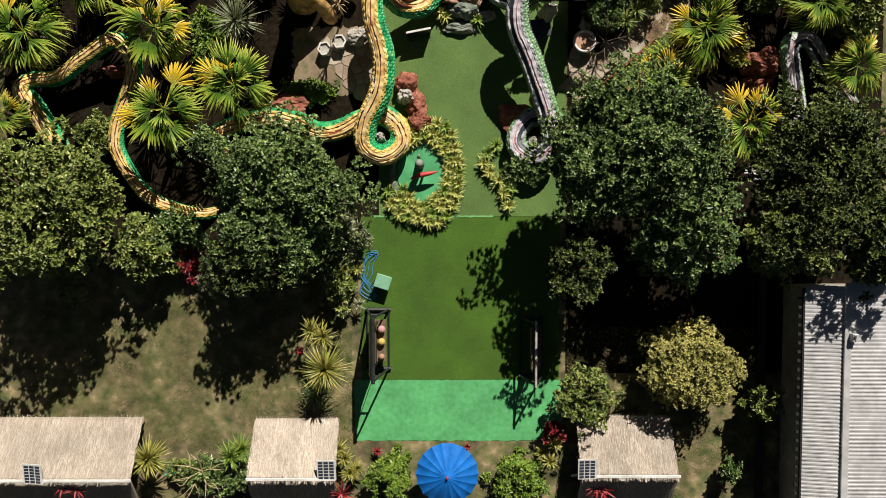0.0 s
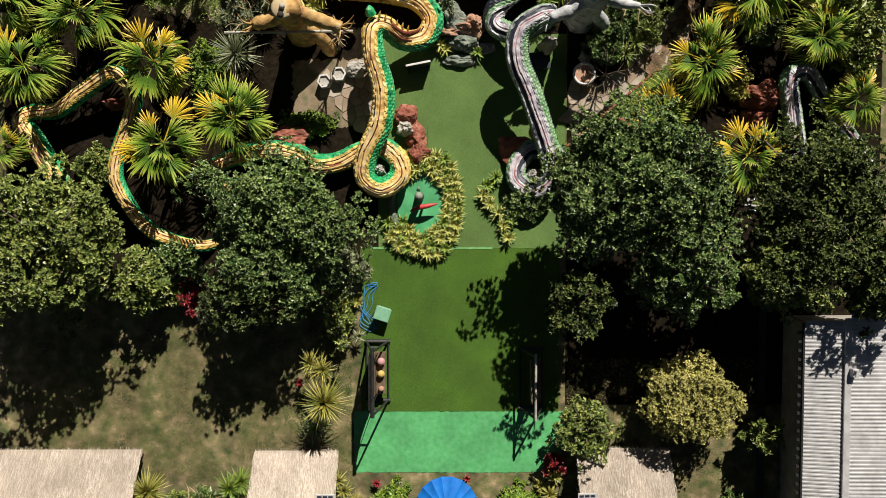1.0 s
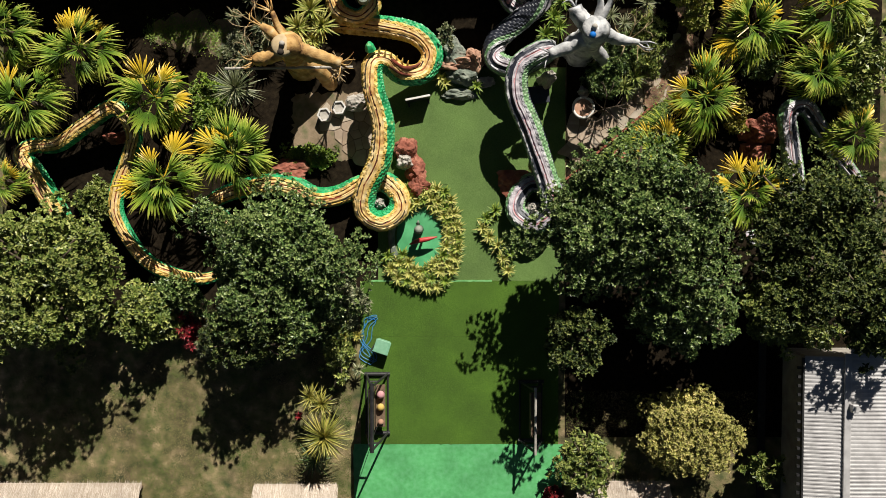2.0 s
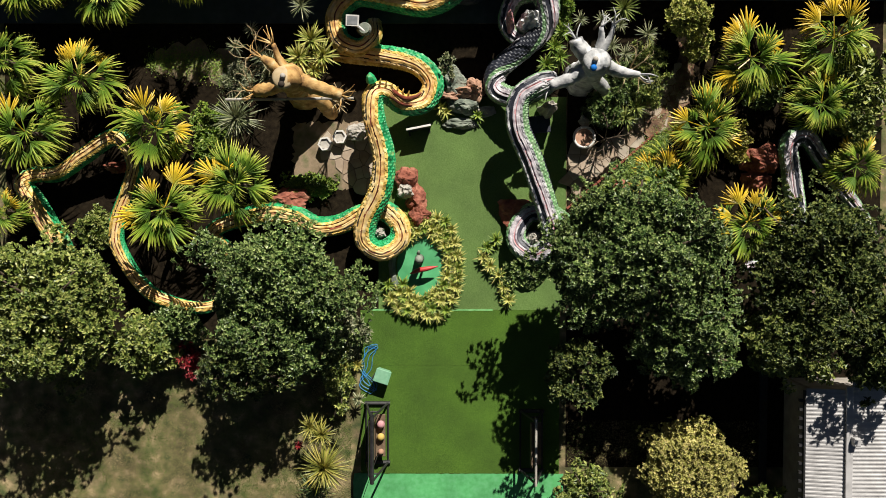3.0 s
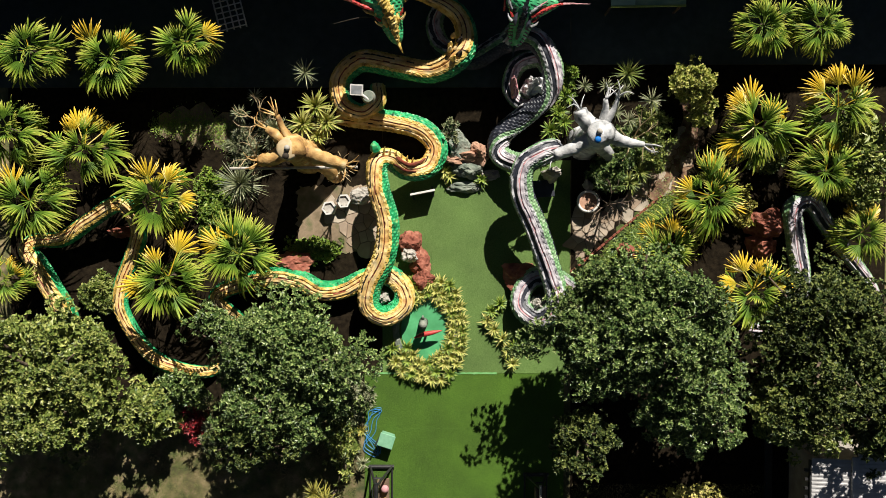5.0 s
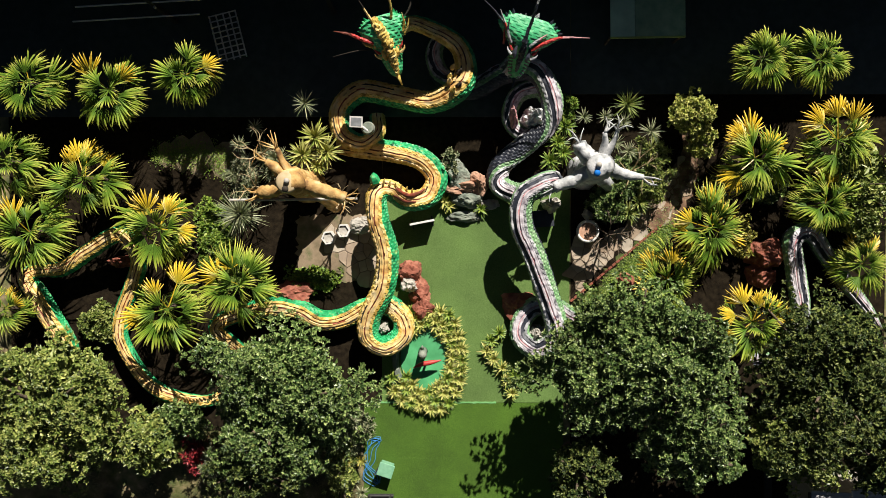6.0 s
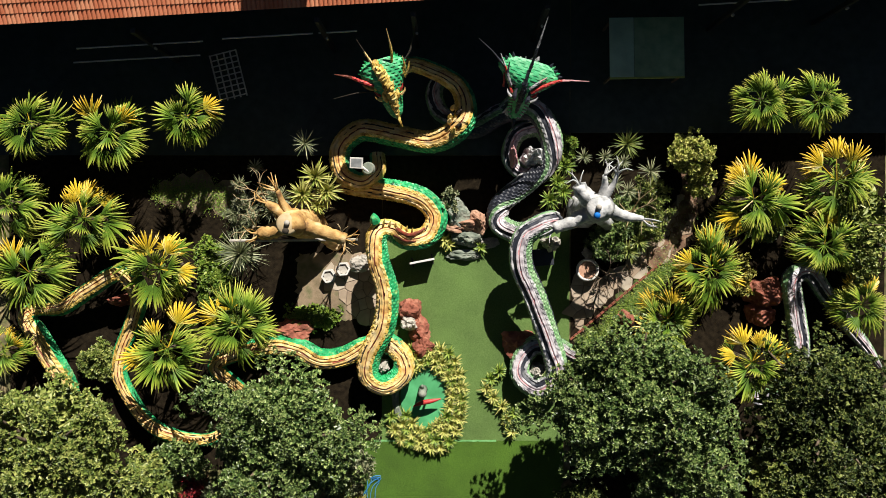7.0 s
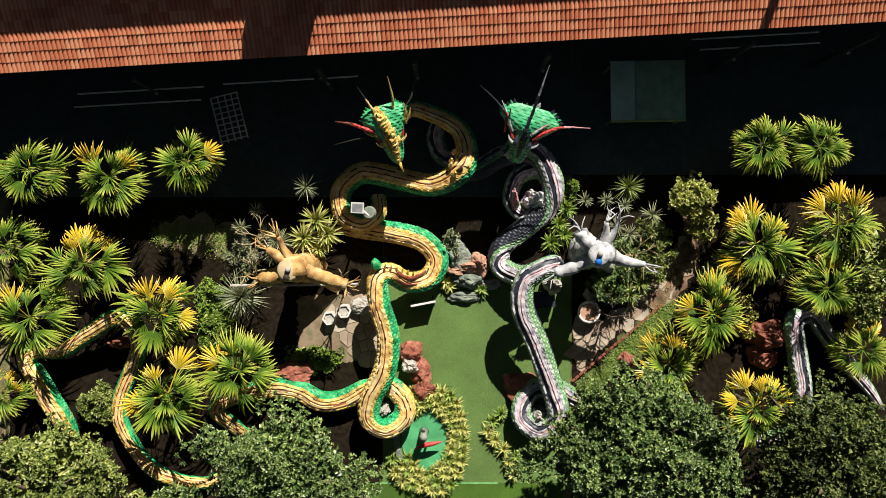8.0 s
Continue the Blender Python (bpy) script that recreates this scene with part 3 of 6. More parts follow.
stall = thing("stall", pose(7.6, 15.3, 0, 0, 0, 1.0), "low stall with pale green board roof", "stall")
part("roof_board", box(-1.42, -0.5, -1.05, 1.2, 1.44, 1.5, 0.01), M_PALEGREEN, stall)
part("roof_board", box(-0.48, 1.42, -1.05, 1.2, 1.42, 1.48, 0.01), material("green_glass_board", [(0.2, 0.34, 0.2), (0.32, 0.45, 0.26)], 3, 0.3, 0.1), stall)
part("front_edge", box(-1.42, 1.42, -1.12, -1.055, 1.40, 1.5, 0.01), material("yellow_green_paint", [(0.3, 0.4, 0.08), (0.42, 0.5, 0.14)], 5, 0.6, 0.1, 40), stall, "yellow-green front edge")
for x in (-1.35, 1.35):
    for y in (-1.0, 1.1):
        part("leg", box(x - 0.04, x + 0.04, y - 0.04, y + 0.04, 0, 1.44, 0.01), M_WOOD, stall)

rack = thing("white_rack", pose(-8.6, 14.5, 0.0, 0, 0, 14), "white openwork metal rack in the shade", "rack")
for k in range(9):
    part("bar", box(-0.55, 0.55, -0.9 + k * 0.22, -0.86 + k * 0.22, 0.5, 0.54), M_WHITE, rack)
for x in (-0.55, -0.28, 0.0, 0.25, 0.5):
    part("rail", box(x, x + 0.05, -0.95, 0.92, 0.44, 0.498), M_WHITE, rack)
for x in (-0.5, 0.5):
    for y in (-0.9, 0.85):
        part("leg", box(x, x + 0.04, y, y + 0.04, 0, 0.44), M_BLACK, rack)


# ---- zinc shed on the east side ----
def ribbed(x0, x1, y0, y1, z0, z1, pitch=0.145, h=0.02):
    """Ribbed sheet: ribs run along x, falling from z1 at x1 to z0 at x0."""
    bm = bmesh.new()
    prev = None
    y = y0
    while y < y1:
        for dy, dz in ((0, 0), (0.35, 0), (0.45, 1), (0.85, 1), (0.95, 0)):
            a = bm.verts.new((x0, y + dy * pitch, z0 + dz * h))
            b = bm.verts.new((x1, y + dy * pitch, z1 + dz * h))
            if prev:
                bm.faces.new((prev[0], prev[1], b, a))
            prev = (a, b)
        y += pitch
    bmesh.ops.recalc_face_normals(bm, faces=bm.faces[:])
    r = bmesh.ops.extrude_face_region(bm, geom=bm.faces[:])
    for k in r["geom"]:
        if isinstance(k, bmesh.types.BMVert):
            k.co.z -= 0.006
    return bm


shed = thing("zinc_shed", pose(0, 0, 0), "open shed with a ribbed zinc sheet roof", "shed")
part("roof_sheet", ribbed(13.2, 14.52, -16, -2.6, 3.2, 3.42), M_STEEL, shed)
part("roof_sheet", ribbed(14.72, 19.5, -16, -1.2, 3.5, 3.62), M_STEEL, shed)
part("flashing", box(14.5, 14.75, -16, -2.4, 3.47, 3.56, 0.02), M_STEEL, shed, "flat zinc flashing strip")
part("roof_edge", box(13.12, 13.19, -16, -2.6, 3.1, 3.24, 0.01), M_BLACK, shed)
part("wall", box(13.75, 13.9, -16, -2.8, 0, 3.12), M_WALL, shed)
part("wall", box(13.9, 19.5, -2.9, -2.75, 0, 3.12), M_WALL, shed)
part("roof_vent", box(14.66, 14.9, -4.5, -4.2, 3.55, 3.82, 0.03), M_STEEL, shed, "small box vent")
for k in range(40):
    part("rafter_end", box(12.98, 13.115, -15.9 + k * 0.33, -15.8 + k * 0.33, 3.05, 3.16), M_BLACK, shed)
# Drain coloured black in place of the shade beside the shed.
tagged(part("side_gutter", box(12.75, 13.05, -16, -2.0, 0.0, 0.12, 0.02), M_BLACK), "concrete drain beside the shed, black colour standing in for shade", "drain", kind="structure")


# ---- thatched huts ----
def hut(x0, x1, y_eave, y_ridge, label, seed):
    w = x1 - x0
    t = thing("thatched_hut", pose(x0, y_eave, 0), label, "hut", "thatched huts beside the lawn")
    d = y_ridge - y_eave
    z0, z1 = 0.75, 2.25
    r = np.random.default_rng(seed)
    bm = bmesh.new()
    prof = [(0.0, z0), (d, z1), (2 * d, z0)]
    for lift in (0.0, -0.16):
        for x in (0.02, w - 0.02):
            for y, z in prof:
                bm.verts.new((x, y, z + lift))
    vs = list(bm.verts)
    for q in ((0, 1, 4, 3), (1, 2, 5, 4), (6, 9, 10, 7), (7, 10, 11, 8), (0, 3, 9, 6), (2, 8, 11, 5), (0, 6, 7, 1), (1, 7, 8, 2), (3, 4, 10, 9), (4, 5, 11, 10)):
        bm.faces.new([vs[i] for i in q])
    part("roof_mat", bm, M_THATCH_BASE, t)
    for side in (0, 1):
        n = int(w * 1150)
        u = r.uniform(-0.02, 1.0, n)
        xs = r.uniform(-0.04, w + 0.04, n) 
        yy = d * (1 - u) if side == 0 else d * (1 + u)
        base = np.stack([xs, yy, z1 + (z0 - z1) * u + 0.012 + r.uniform(0, 0.035, n)], 1)
        ln = r.uniform(0.18, 0.42, (n, 1))
        down = np.array([0, -d if side == 0 else d, z0 - z1]) / math.hypot(d, z1 - z0)
        down = down + np.stack([r.normal(size=n) * 0.1, np.zeros(n), r.normal(size=n) * 0.05 - 0.02], 1)
        half = np.array([0.0052, 0, 0]) * r.uniform(0.6, 1.6, (n, 1))
        v = np.stack([base - down * ln * 0.5 - half, base - down * ln * 0.5 + half, base + down * ln * 0.5 + half * 0.4, base + down * ln * 0.5 - half * 0.4], 1).reshape(-1, 3)
        ob = child("straw_layer", mesh_of("straw_layer", v, np.arange(4 * n).reshape(-1, 4), M_THATCH), t)
        ob["kind"] = "stuff"
    part("ridge_cap", box(-0.05, w + 0.08, d - 0.06, d + 0.06, z1 + 0.02, z1 + 0.1, 0.025), M_WHITE, t, "white ridge cap")
    for x in (0.25, w - 0.25):
        for y in (0.35 * d / abs(d), 1.85 * d):
            part("post", rod((x, y, -0.05), (x, y, z0 + 0.2), 0.06), M_WOOD, t)
    return t


hut(-19.5, -12.0, -8.05, -10.05, "long hut with sun-bleached thatch on the lawn", 41)
hut(-7.5, -4.2, -8.1, -10.0, "small hut with sun-bleached thatch by the mat", 42)
hut(5.3, 8.95, -8.0, -9.9, "small thatched hut with rounded, shaded roof edge", 43)


def solar_lamp(x, y, turn):
    t = thing("solar_lamp", pose(x, y, 0, 0, 0, turn), "small solar panel on a white pole", "solar panel", "solar lamps by the huts")
    part("pole", rod((0, -0.25, 0), (0, -0.25, 2.3), 0.035), M_WHITE, t)
    part("bracket", rod((0, -0.25, 2.0), (0.05, 0.0, 2.36), 0.025), M_WHITE, t)
    part("arm", rod((0, -0.25, 2.05), (-0.55, -0.35, 1.95), 0.045), M_WHITE, t)
    p = part("panel_frame", box(-0.36, 0.36, -0.43, 0.43, -0.02, 0.02, 0.006), M_WHITE, t, "white aluminium frame", m=pose(0, 0.05, 2.42, 14, 0, 0))
    for i in range(3):
        for j in range(6):
            part("cell", box(-0.31 + i * 0.21, -0.14 + i * 0.21, -0.38 + j * 0.129, -0.28 + j * 0.129, 0.021, 0.026), M_CELL, p)


solar_lamp(-15.6, -9.8, -4)
solar_lamp(-4.45, -9.65, 0)
solar_lamp(5.45, -9.62, 2)


# ---- blue parasol ----
umb = thing("parasol", pose(0.13, -9.95, 0), "round bright blue canvas parasol, open", "parasol")
part("pole", rod((0, 0, 0), (0, 0, 2.2), 0.03), M_WOOD, umb)
part("foot", rod((0, 0, 0), (0, 0, 0.12), 0.28, 20), M_CONC, umb)
N = 18
for k in range(N):
    a0, a1 = 2 * math.pi * k / N, 2 * math.pi * (k + 1) / N
    verts, faces = [], []
    for r, z in ((0.02, 2.3), (0.45, 2.18), (0.9, 2.0), (1.22, 1.83)):
        for i in range(5):
            a = a0 + (a1 - a0) * i / 4
            sag = (0.045 * (r / 1.22)) * math.sin(math.pi * i / 4)
            rr = r * (1 - 0.03 * math.sin(math.pi * i / 4)) if r > 1.2 else r
            verts.append((rr * math.cos(a), rr * math.sin(a), z - sag))
    for j in range(3):
        faces += [(j * 5 + i, j * 5 + i + 1, j * 5 + i + 6, j * 5 + i + 5) for i in range(4)]
    child("canopy_panel", mesh_of("canopy_panel", verts, faces, M_BLUE, smooth=True), umb)
    part("rib", rod((0.03 * math.cos(a0), 0.03 * math.sin(a0), 2.285), (1.25 * math.cos(a0), 1.25 * math.sin(a0), 1.81), 0.007, 5), M_WOOD, umb)
part("finial", rod((0, 0, 2.28), (0, 0, 2.4), 0.06, 10, 0.03), M_RED, umb, "red finial")


# ---- swing frames on both sides of the mat ----
def swing(x, y, label, dressed, h=2.5, girth=0.08):
    """An A-frame swing: legs that meet in a top beam, ground rails, a hanging bench."""
    t = thing("garden_swing", pose(x, y, 0), label, "swing", "swing frames beside the mat")
    for yy in (-1.2, 1.2):
        for s in (-1, 1):
            part("leg", rod((s * 0.44, yy, 0.05), (s * 0.03, yy, h), 0.045), M_BLACK, t)
        part("foot_bar", rod((-0.5, yy, 0.09), (0.52, yy, 0.09), 0.08), M_BLACK, t)
        part("cross_bar", rod((-0.18, yy, h * 0.64), (0.18, yy, h * 0.64), 0.035), M_BLACK, t)
    for s in (-1, 1):
        part("ground_rail", rod((s * 0.44, -1.2, 0.09), (s * 0.44, 1.2, 0.09), 0.035), M_BLACK, t)
    part("top_beam", rod((0, -1.3, h + 0.02), (0, 1.3, h + 0.02), girth), M_BLACK if dressed else M_CONC, t)
    part("seat", box(-0.02, 0.36, -0.85, 0.85, 0.45, 0.52, 0.02), M_WOOD, t)
    part("backrest", box(-0.1, -0.03, -0.85, 0.85, 0.5, 1.05, 0.02), M_WOOD, t)
    # Added panel under the beam, there to throw a solid shadow beside the frame.
    if dressed:
        part("cloth", box(-0.16, -0.12, -1.05, 1.05, 0.7, 2.42, 0.01), M_BLACK, t, "added dark panel that throws a solid shadow")
    for yy in (-0.8, 0.8):
        part("rope", rod((0.05, yy, 0.5), (0.0, yy, h), 0.015, 6), M_BLACK, t)
    return t


swing(-2.66, -4.98, "black steel swing frame with hanging bench", True)
swing(3.55, -5.3, "swing frame with pale beam in tree shade", False, 1.75, 0.05)
for nm, mt, y, s, lb in (("cushion", M_PINK, -4.5, 0.16, "pink round cushion on the swing seat"), ("ball", M_YELLOW, -5.0, 0.15, "yellow ball on the swing seat"), ("cushion", M_ROCK_PEACH, -5.6, 0.12, "orange cushion on the swing seat")):
    bm = bmesh.new()
    bmesh.ops.create_uvsphere(bm, u_segments=14, v_segments=9, radius=s)
    tagged(part(nm, bm, mt, None, smooth=True, m=pose(-2.47, y, 0.52 + s * 0.95)), lb, nm)


# ---- serpent statues ----
def serpent_body(points, bands, girth=0.78, step=0.055, around=96, scale_amp=0.075):
    """A scaled body along (x, y, z, radius, twist): staggered overlapping scales on the flanks and toothed rows
    beside the back plates. bands: (upper angle from the top of the back, material slot, kind of relief)."""
    c, s = spline(points, step)
    verts, faces, idx = [], [], []
    m = len(c)
    for i, row in enumerate(c):
        d = Vector(c[min(i + 1, m - 1)][:3] - c[max(i - 1, 0)][:3])
        d.normalize()
        side = d.cross(Vector((0, 0, 1)))
        if side.length < 0.2:
            side = Vector((1, 0, 0))
        side.normalize()
        up = side.cross(d)
        for k in range(around):
            a = -180 + 360 * k / around + row[4]
            aa = (-180 + 360 * k / around)
            aa += 5 * noise.noise(Vector((i * 0.11, k * 0.03, 5)))
            aa = min(180.5, aa)
            kind = next(b[2] for b in bands if aa < b[0])
            r = row[3] * girth
            q = k * 48 // around
            if kind == "scale":
                ph = (i + (2 if (q // 2) % 2 else 0)) % 4
                r *= 1 + scale_amp * (0.5 - ph / 3) + (0.02 if q % 2 else -0.01)
            elif kind == "tooth":
                r *= 1.05 + 0.07 * (((i + q) % 4) / 3 - 0.5)
            elif kind == "plate":
                r *= 1.0 + 0.018 * math.sin(i * 0.9 + 3 * math.sin(i * 0.13)) + (0.01 if q % 2 else -0.012)
            else:
                r *= 0.90 + 0.03 * math.sin(i * 0.37)
            r *= 1 + 0.035 * noise.noise(Vector((i * 0.33, k * 0.25, 7)))
            w = math.radians(a)
            verts.append(Vector(row[:3]) + side * (r * math.sin(w)) + up * (r * math.cos(w) * 0.92))
        if i:
            b = (i - 1) * around
            for k in range(around):
                aa = min(180.5, -180 + 360 * (k + 0.5) / around + 5 * noise.noise(Vector((i * 0.11, k * 0.03, 5))))
                faces.append((b + k, b + (k + 1) % around, b + around + (k + 1) % around, b + around + k))
                idx.append(next(q[1] for q in bands if aa < q[0]))
    n = len(verts)
    faces += [tuple(range(around)), tuple(range(n - 1, n - around - 1, -1))]
    idx += [0, 0]
    return verts, faces, idx


def blade(points, slot, sides=6, seed=0):
    v, f = tube(points, sides, 0.08, 0.05, seed)
    return v, f, [slot] * len(f)


def serpent_head(m, rows, ridge, horns, slots, seed):
    """A crested head that points along -y: a scaled hood with a fringe of fins, a knobbly ridge down the muzzle, striped jaws,
    brows, teeth and horns. rows: (y, half width, height, z of the middle); ridge: (x, y, z, radius)."""
    green, gold, red, pale, dark = slots
    rng = np.random.default_rng(seed)
    verts, faces, idx = [], [], []
    a_n = 64
    fine, _ = spline([(0, y, zc, hw, h) for y, hw, h, zc in rows], 0.035)
    for i, (_, y, zc, hw, h) in enumerate(fine):
        for k in range(a_n):
            a = 2 * math.pi * k / a_n
            ph = (i + (3 if (k // 2) % 2 else 0)) % 6
            bump = 1 + 0.07 * (ph / 5 - 0.5) + 0.05 * noise.noise(Vector((i * 0.21, k * 0.3, seed)))
            verts.append((hw * math.sin(a) * bump, y, zc + h * math.cos(a) * bump))
        if i:
            b = (i - 1) * a_n
            for k in range(a_n):
                faces.append((b + k, b + (k + 1) % a_n, b + a_n + (k + 1) % a_n, b + a_n + k))
                flank = 6 <= k <= 15 or a_n - 16 <= k <= a_n - 7
                jaw = y < 0.1 and flank and (i // 2) % 2
                patch = noise.noise(Vector((i * 0.16, k * 0.2, seed + 4))) > 0.42
                idx.append(dark if jaw else gold if patch and y < 0.5 else green)
    n = len(verts)
    faces += [tuple(range(a_n)), tuple(range(n - 1, n - a_n - 1, -1))]
    idx += [green, gold]
    out = [(verts, faces, idx)]
    v, f = tube(ridge, 14, 0.05, 0.16, seed)
    out.append((v, f, [gold] * len(f)))
    wide = max(r[1] for r in rows)
    back = max(r[0] for r in rows)
    for s in (-1, 1):
        for q in range(5):
            u = q / 4
            x, y, z = s * wide * (0.99 - 0.35 * u), back - 0.3 + 0.3 * u, rows[1][3] + 0.03
            dx, dy = s * (0.1 - 0.06 * u), 0.03 + 0.07 * u
            out.append(blade([(x, y, z, 0.07), (x + dx * 0.5, y + dy * 0.6, z + 0.05, 0.05), (x + dx, y + dy, z + 0.1, 0.01)], green if q % 2 else dark, 6, q))
        for q in range(3):
            y = -0.05 - 0.16 * q
            out.append(blade([(s * 0.36, y, rows[4][3] + 0.2, 0.06), (s * (0.42 + 0.04 * q), y + 0.08, rows[4][3] + 0.28, 0.04), (s * (0.5 + 0.03 * q), y + 0.2, rows[4][3] + 0.33, 0.01)], (gold, red, pale)[q], 6, q))
        zb = rows[4][3] + 0.34
        out.append(blade([(s * 0.2, -0.5, zb - 0.14, 0.03), (s * 0.24, -0.36, zb - 0.06, 0.08), (s * 0.25, -0.18, zb - 0.04, 0.06), (s * 0.22, -0.05, zb, 0.02)], gold, 8, 3))
        out.append(blade([(s * 0.3, -0.36, zb - 0.06, 0.02), (s * 0.31, -0.3, zb - 0.02, 0.07), (s * 0.31, -0.22, zb - 0.05, 0.02)], dark, 8, 3))
        for q in range(4):
            y, zt = -0.55 - 0.13 * q, rows[5][3] - 0.15 - 0.05 * q
            out.append(blade([(s * (0.3 - 0.05 * q), y, zt, 0.035), (s * (0.35 - 0.05 * q), y - 0.02, zt - 0.12, 0.01)], pale, 5, q))
    nose = rows[-1]
    out.append(blade([(0, nose[0] + 0.12, nose[3] + 0.05, 0.09), (0.03, nose[0] - 0.1, nose[3] + 0.1, 0.06), (0.06, nose[0] - 0.34, nose[3] + 0.04, 0.015)], gold))
    for q, (pts, slot, tip) in enumerate(horns):
        v, f = tube([(a * 0.95, b * 0.92, c, d * 0.5) for a, b, c, d in pts], 8, 0.05, 0.12, q)
        half = int(len(f) * 0.55)
        out.append((v, f, [slot] * half + [tip] * (len(f) - half)))
    return [([m @ Vector(v) for v in vs], fs, ix) for vs, fs, ix in out]


def statue(name, pieces, mats, label):
    verts, faces, idx = [], [], []
    for v, f, i in pieces:
        o = len(verts)
        verts += list(v)
        faces += [tuple(q + o for q in face) for face in f]
        idx += i
    ob = child(name, mesh_of(name, verts, faces, mats, idx))
    return tagged(ob, label, "statue")


BANDS_Y = [(-130, 2, "plate"), (-39, 0, "scale"), (-22, 1, "tooth"), (-2, 2, "plate"), (4, 3, "groove"), (24, 2, "plate"), (28, 4, "groove"), (44, 2, "tooth"), (130, 1, "scale"), (181, 2, "plate")]
BANDS_TAIL = [(-130, 2, "plate"), (-58, 0, "scale"), (-32, 1, "tooth"), (-29, 4, "groove"), (-4, 2, "plate"), (3, 3, "groove"), (20, 2, "plate"), (23, 4, "groove"), (40, 1, "tooth"), (130, 0, "scale"), (181, 2, "plate")]
BANDS_G = [(-130, 1, "plate"), (-80, 0, "scale"), (-38, 4, "scale"), (-24, 1, "tooth"), (-4, 2, "plate"), (2, 5, "groove"), (14, 2, "plate"), (38, 3, "groove"), (54, 1, "tooth"), (78, 4, "scale"), (181, 0, "scale")]
yellow_upper = [(-1.9, 14.0, 3.0, 0.32, 0), (-1.2, 14.5, 2.4, 0.36, 0), (0.3, 13.95, 1.75, 0.44, 0), (0.72, 13.0, 1.7, 0.52, 0), (0.42, 12.25, 1.6, 0.58, 10), (-0.6, 11.8, 1.2, 0.54, 0), (-2.05, 12.1, 0.8, 0.54, 0),
                (-3.35, 12.3, 0.68, 0.54, 0), (-4.15, 11.6, 0.65, 0.52, 0), (-4.05, 10.65, 0.62, 0.5, 0), (-3.3, 10.3, 0.62, 0.46, 0), (-2.75, 10.75, 0.55, 0.42, 0), (-2.75, 11.4, 0.3, 0.38, 0)]
yellow_mid = [(-4.3, 10.25, -0.1, 0.42, 0), (-3.3, 10.12, 0.3, 0.5, 0), (-2.05, 9.97, 0.55, 0.53, 14), (-0.95, 9.65, 0.6, 0.54, 18), (-0.4, 8.95, 0.62, 0.54, 18), (-0.75, 8.2, 0.7, 0.53, 5), (-1.55, 8.05, 1.05, 0.5, 5), (-2.2, 8.42, 1.7, 0.5, 5),
              (-2.62, 8.2, 2.0, 0.5, 0), (-2.58, 7.3, 1.95, 0.52, 15), (-2.25, 6.0, 1.75, 0.54, 16), (-2.42, 4.7, 1.55, 0.55, 8), (-2.95, 3.6, 1.25, 0.55, 10), (-3.0, 2.8, 1.05, 0.54, 16), (-2.4, 2.4, 0.9, 0.53, 18), (-1.75, 2.8, 0.75, 0.52, 12),
              (-1.75, 3.5, 0.62, 0.5, -5), (-2.3, 3.95, 0.5, 0.5, 0), (-3.2, 3.82, 0.46, 0.5, 0), (-4.1, 3.42, 0.46, 0.5, -10), (-5.0, 3.35, 0.46, 0.5, -15), (-5.9, 3.78, 0.46, 0.5, -10), (-7.0, 3.85, 0.46, 0.5, 0), (-8.5, 3.5, 0.46, 0.42, 0),
              (-9.1, 3.0, 0.5, 0.40, 0), (-8.4, 2.2, 0.1, 0.36, 0), (-7.6, 1.2, -0.6, 0.3, 0), (-8.7, 0.5, -0.6, 0.24, 0), (-9.55, 0.08, 0.3, 0.3, 30), (-10.95, 0.42, 0.7, 0.36, 22), (-11.9, 1.1, 0.7, 0.36, 10), (-12.72, 2.5, 0.75, 0.37, 0), (-12.75, 3.5, 0.8, 0.38, 14),
              (-12.25, 4.7, 0.95, 0.39, 14), (-11.85, 5.8, 1.3, 0.39, 5), (-12.5, 6.75, 1.4, 0.40, 0), (-13.8, 6.1, 1.1, 0.40, 12), (-15.0, 5.4, 0.8, 0.39, 12), (-16.0, 5.35, 0.7, 0.38, 0), (-16.4, 5.0, 0.8, 0.42, 0),
              (-15.95, 4.35, 0.9, 0.5, 10), (-15.4, 3.4, 0.9, 0.52, 10), (-14.85, 2.4, 0.8, 0.46, 8), (-14.6, 1.2, 0.5, 0.26, 0), (-14.2, 0.3, 0.35, 0.1, 0)]
Y_MATS = [M_D_GREEN, M_D_GOLD, M_D_CREAM, M_D_RED, M_DARKHOLE, M_HOOD, M_RED]
Y_ROWS = ((1.0, 0.5, 0.24, 0.4), (0.8, 0.78, 0.34, 0.36), (0.5, 0.8, 0.42, 0.26), (0.2, 0.62, 0.46, 0.15), (-0.15, 0.46, 0.42, 0.05), (-0.45, 0.38, 0.34, -0.04), (-0.75, 0.3, 0.27, -0.1), (-1.0, 0.2, 0.2, -0.14), (-1.12, 0.06, 0.1, -0.17))
Y_RIDGE = [(-0.22, 0.98, 0.6, 0.12), (-0.16, 0.7, 0.68, 0.18), (-0.06, 0.35, 0.62, 0.2), (0.0, 0.0, 0.5, 0.19), (0.03, -0.4, 0.3, 0.17), (0.02, -0.8, 0.13, 0.12), (0.0, -1.05, 0.02, 0.06)]
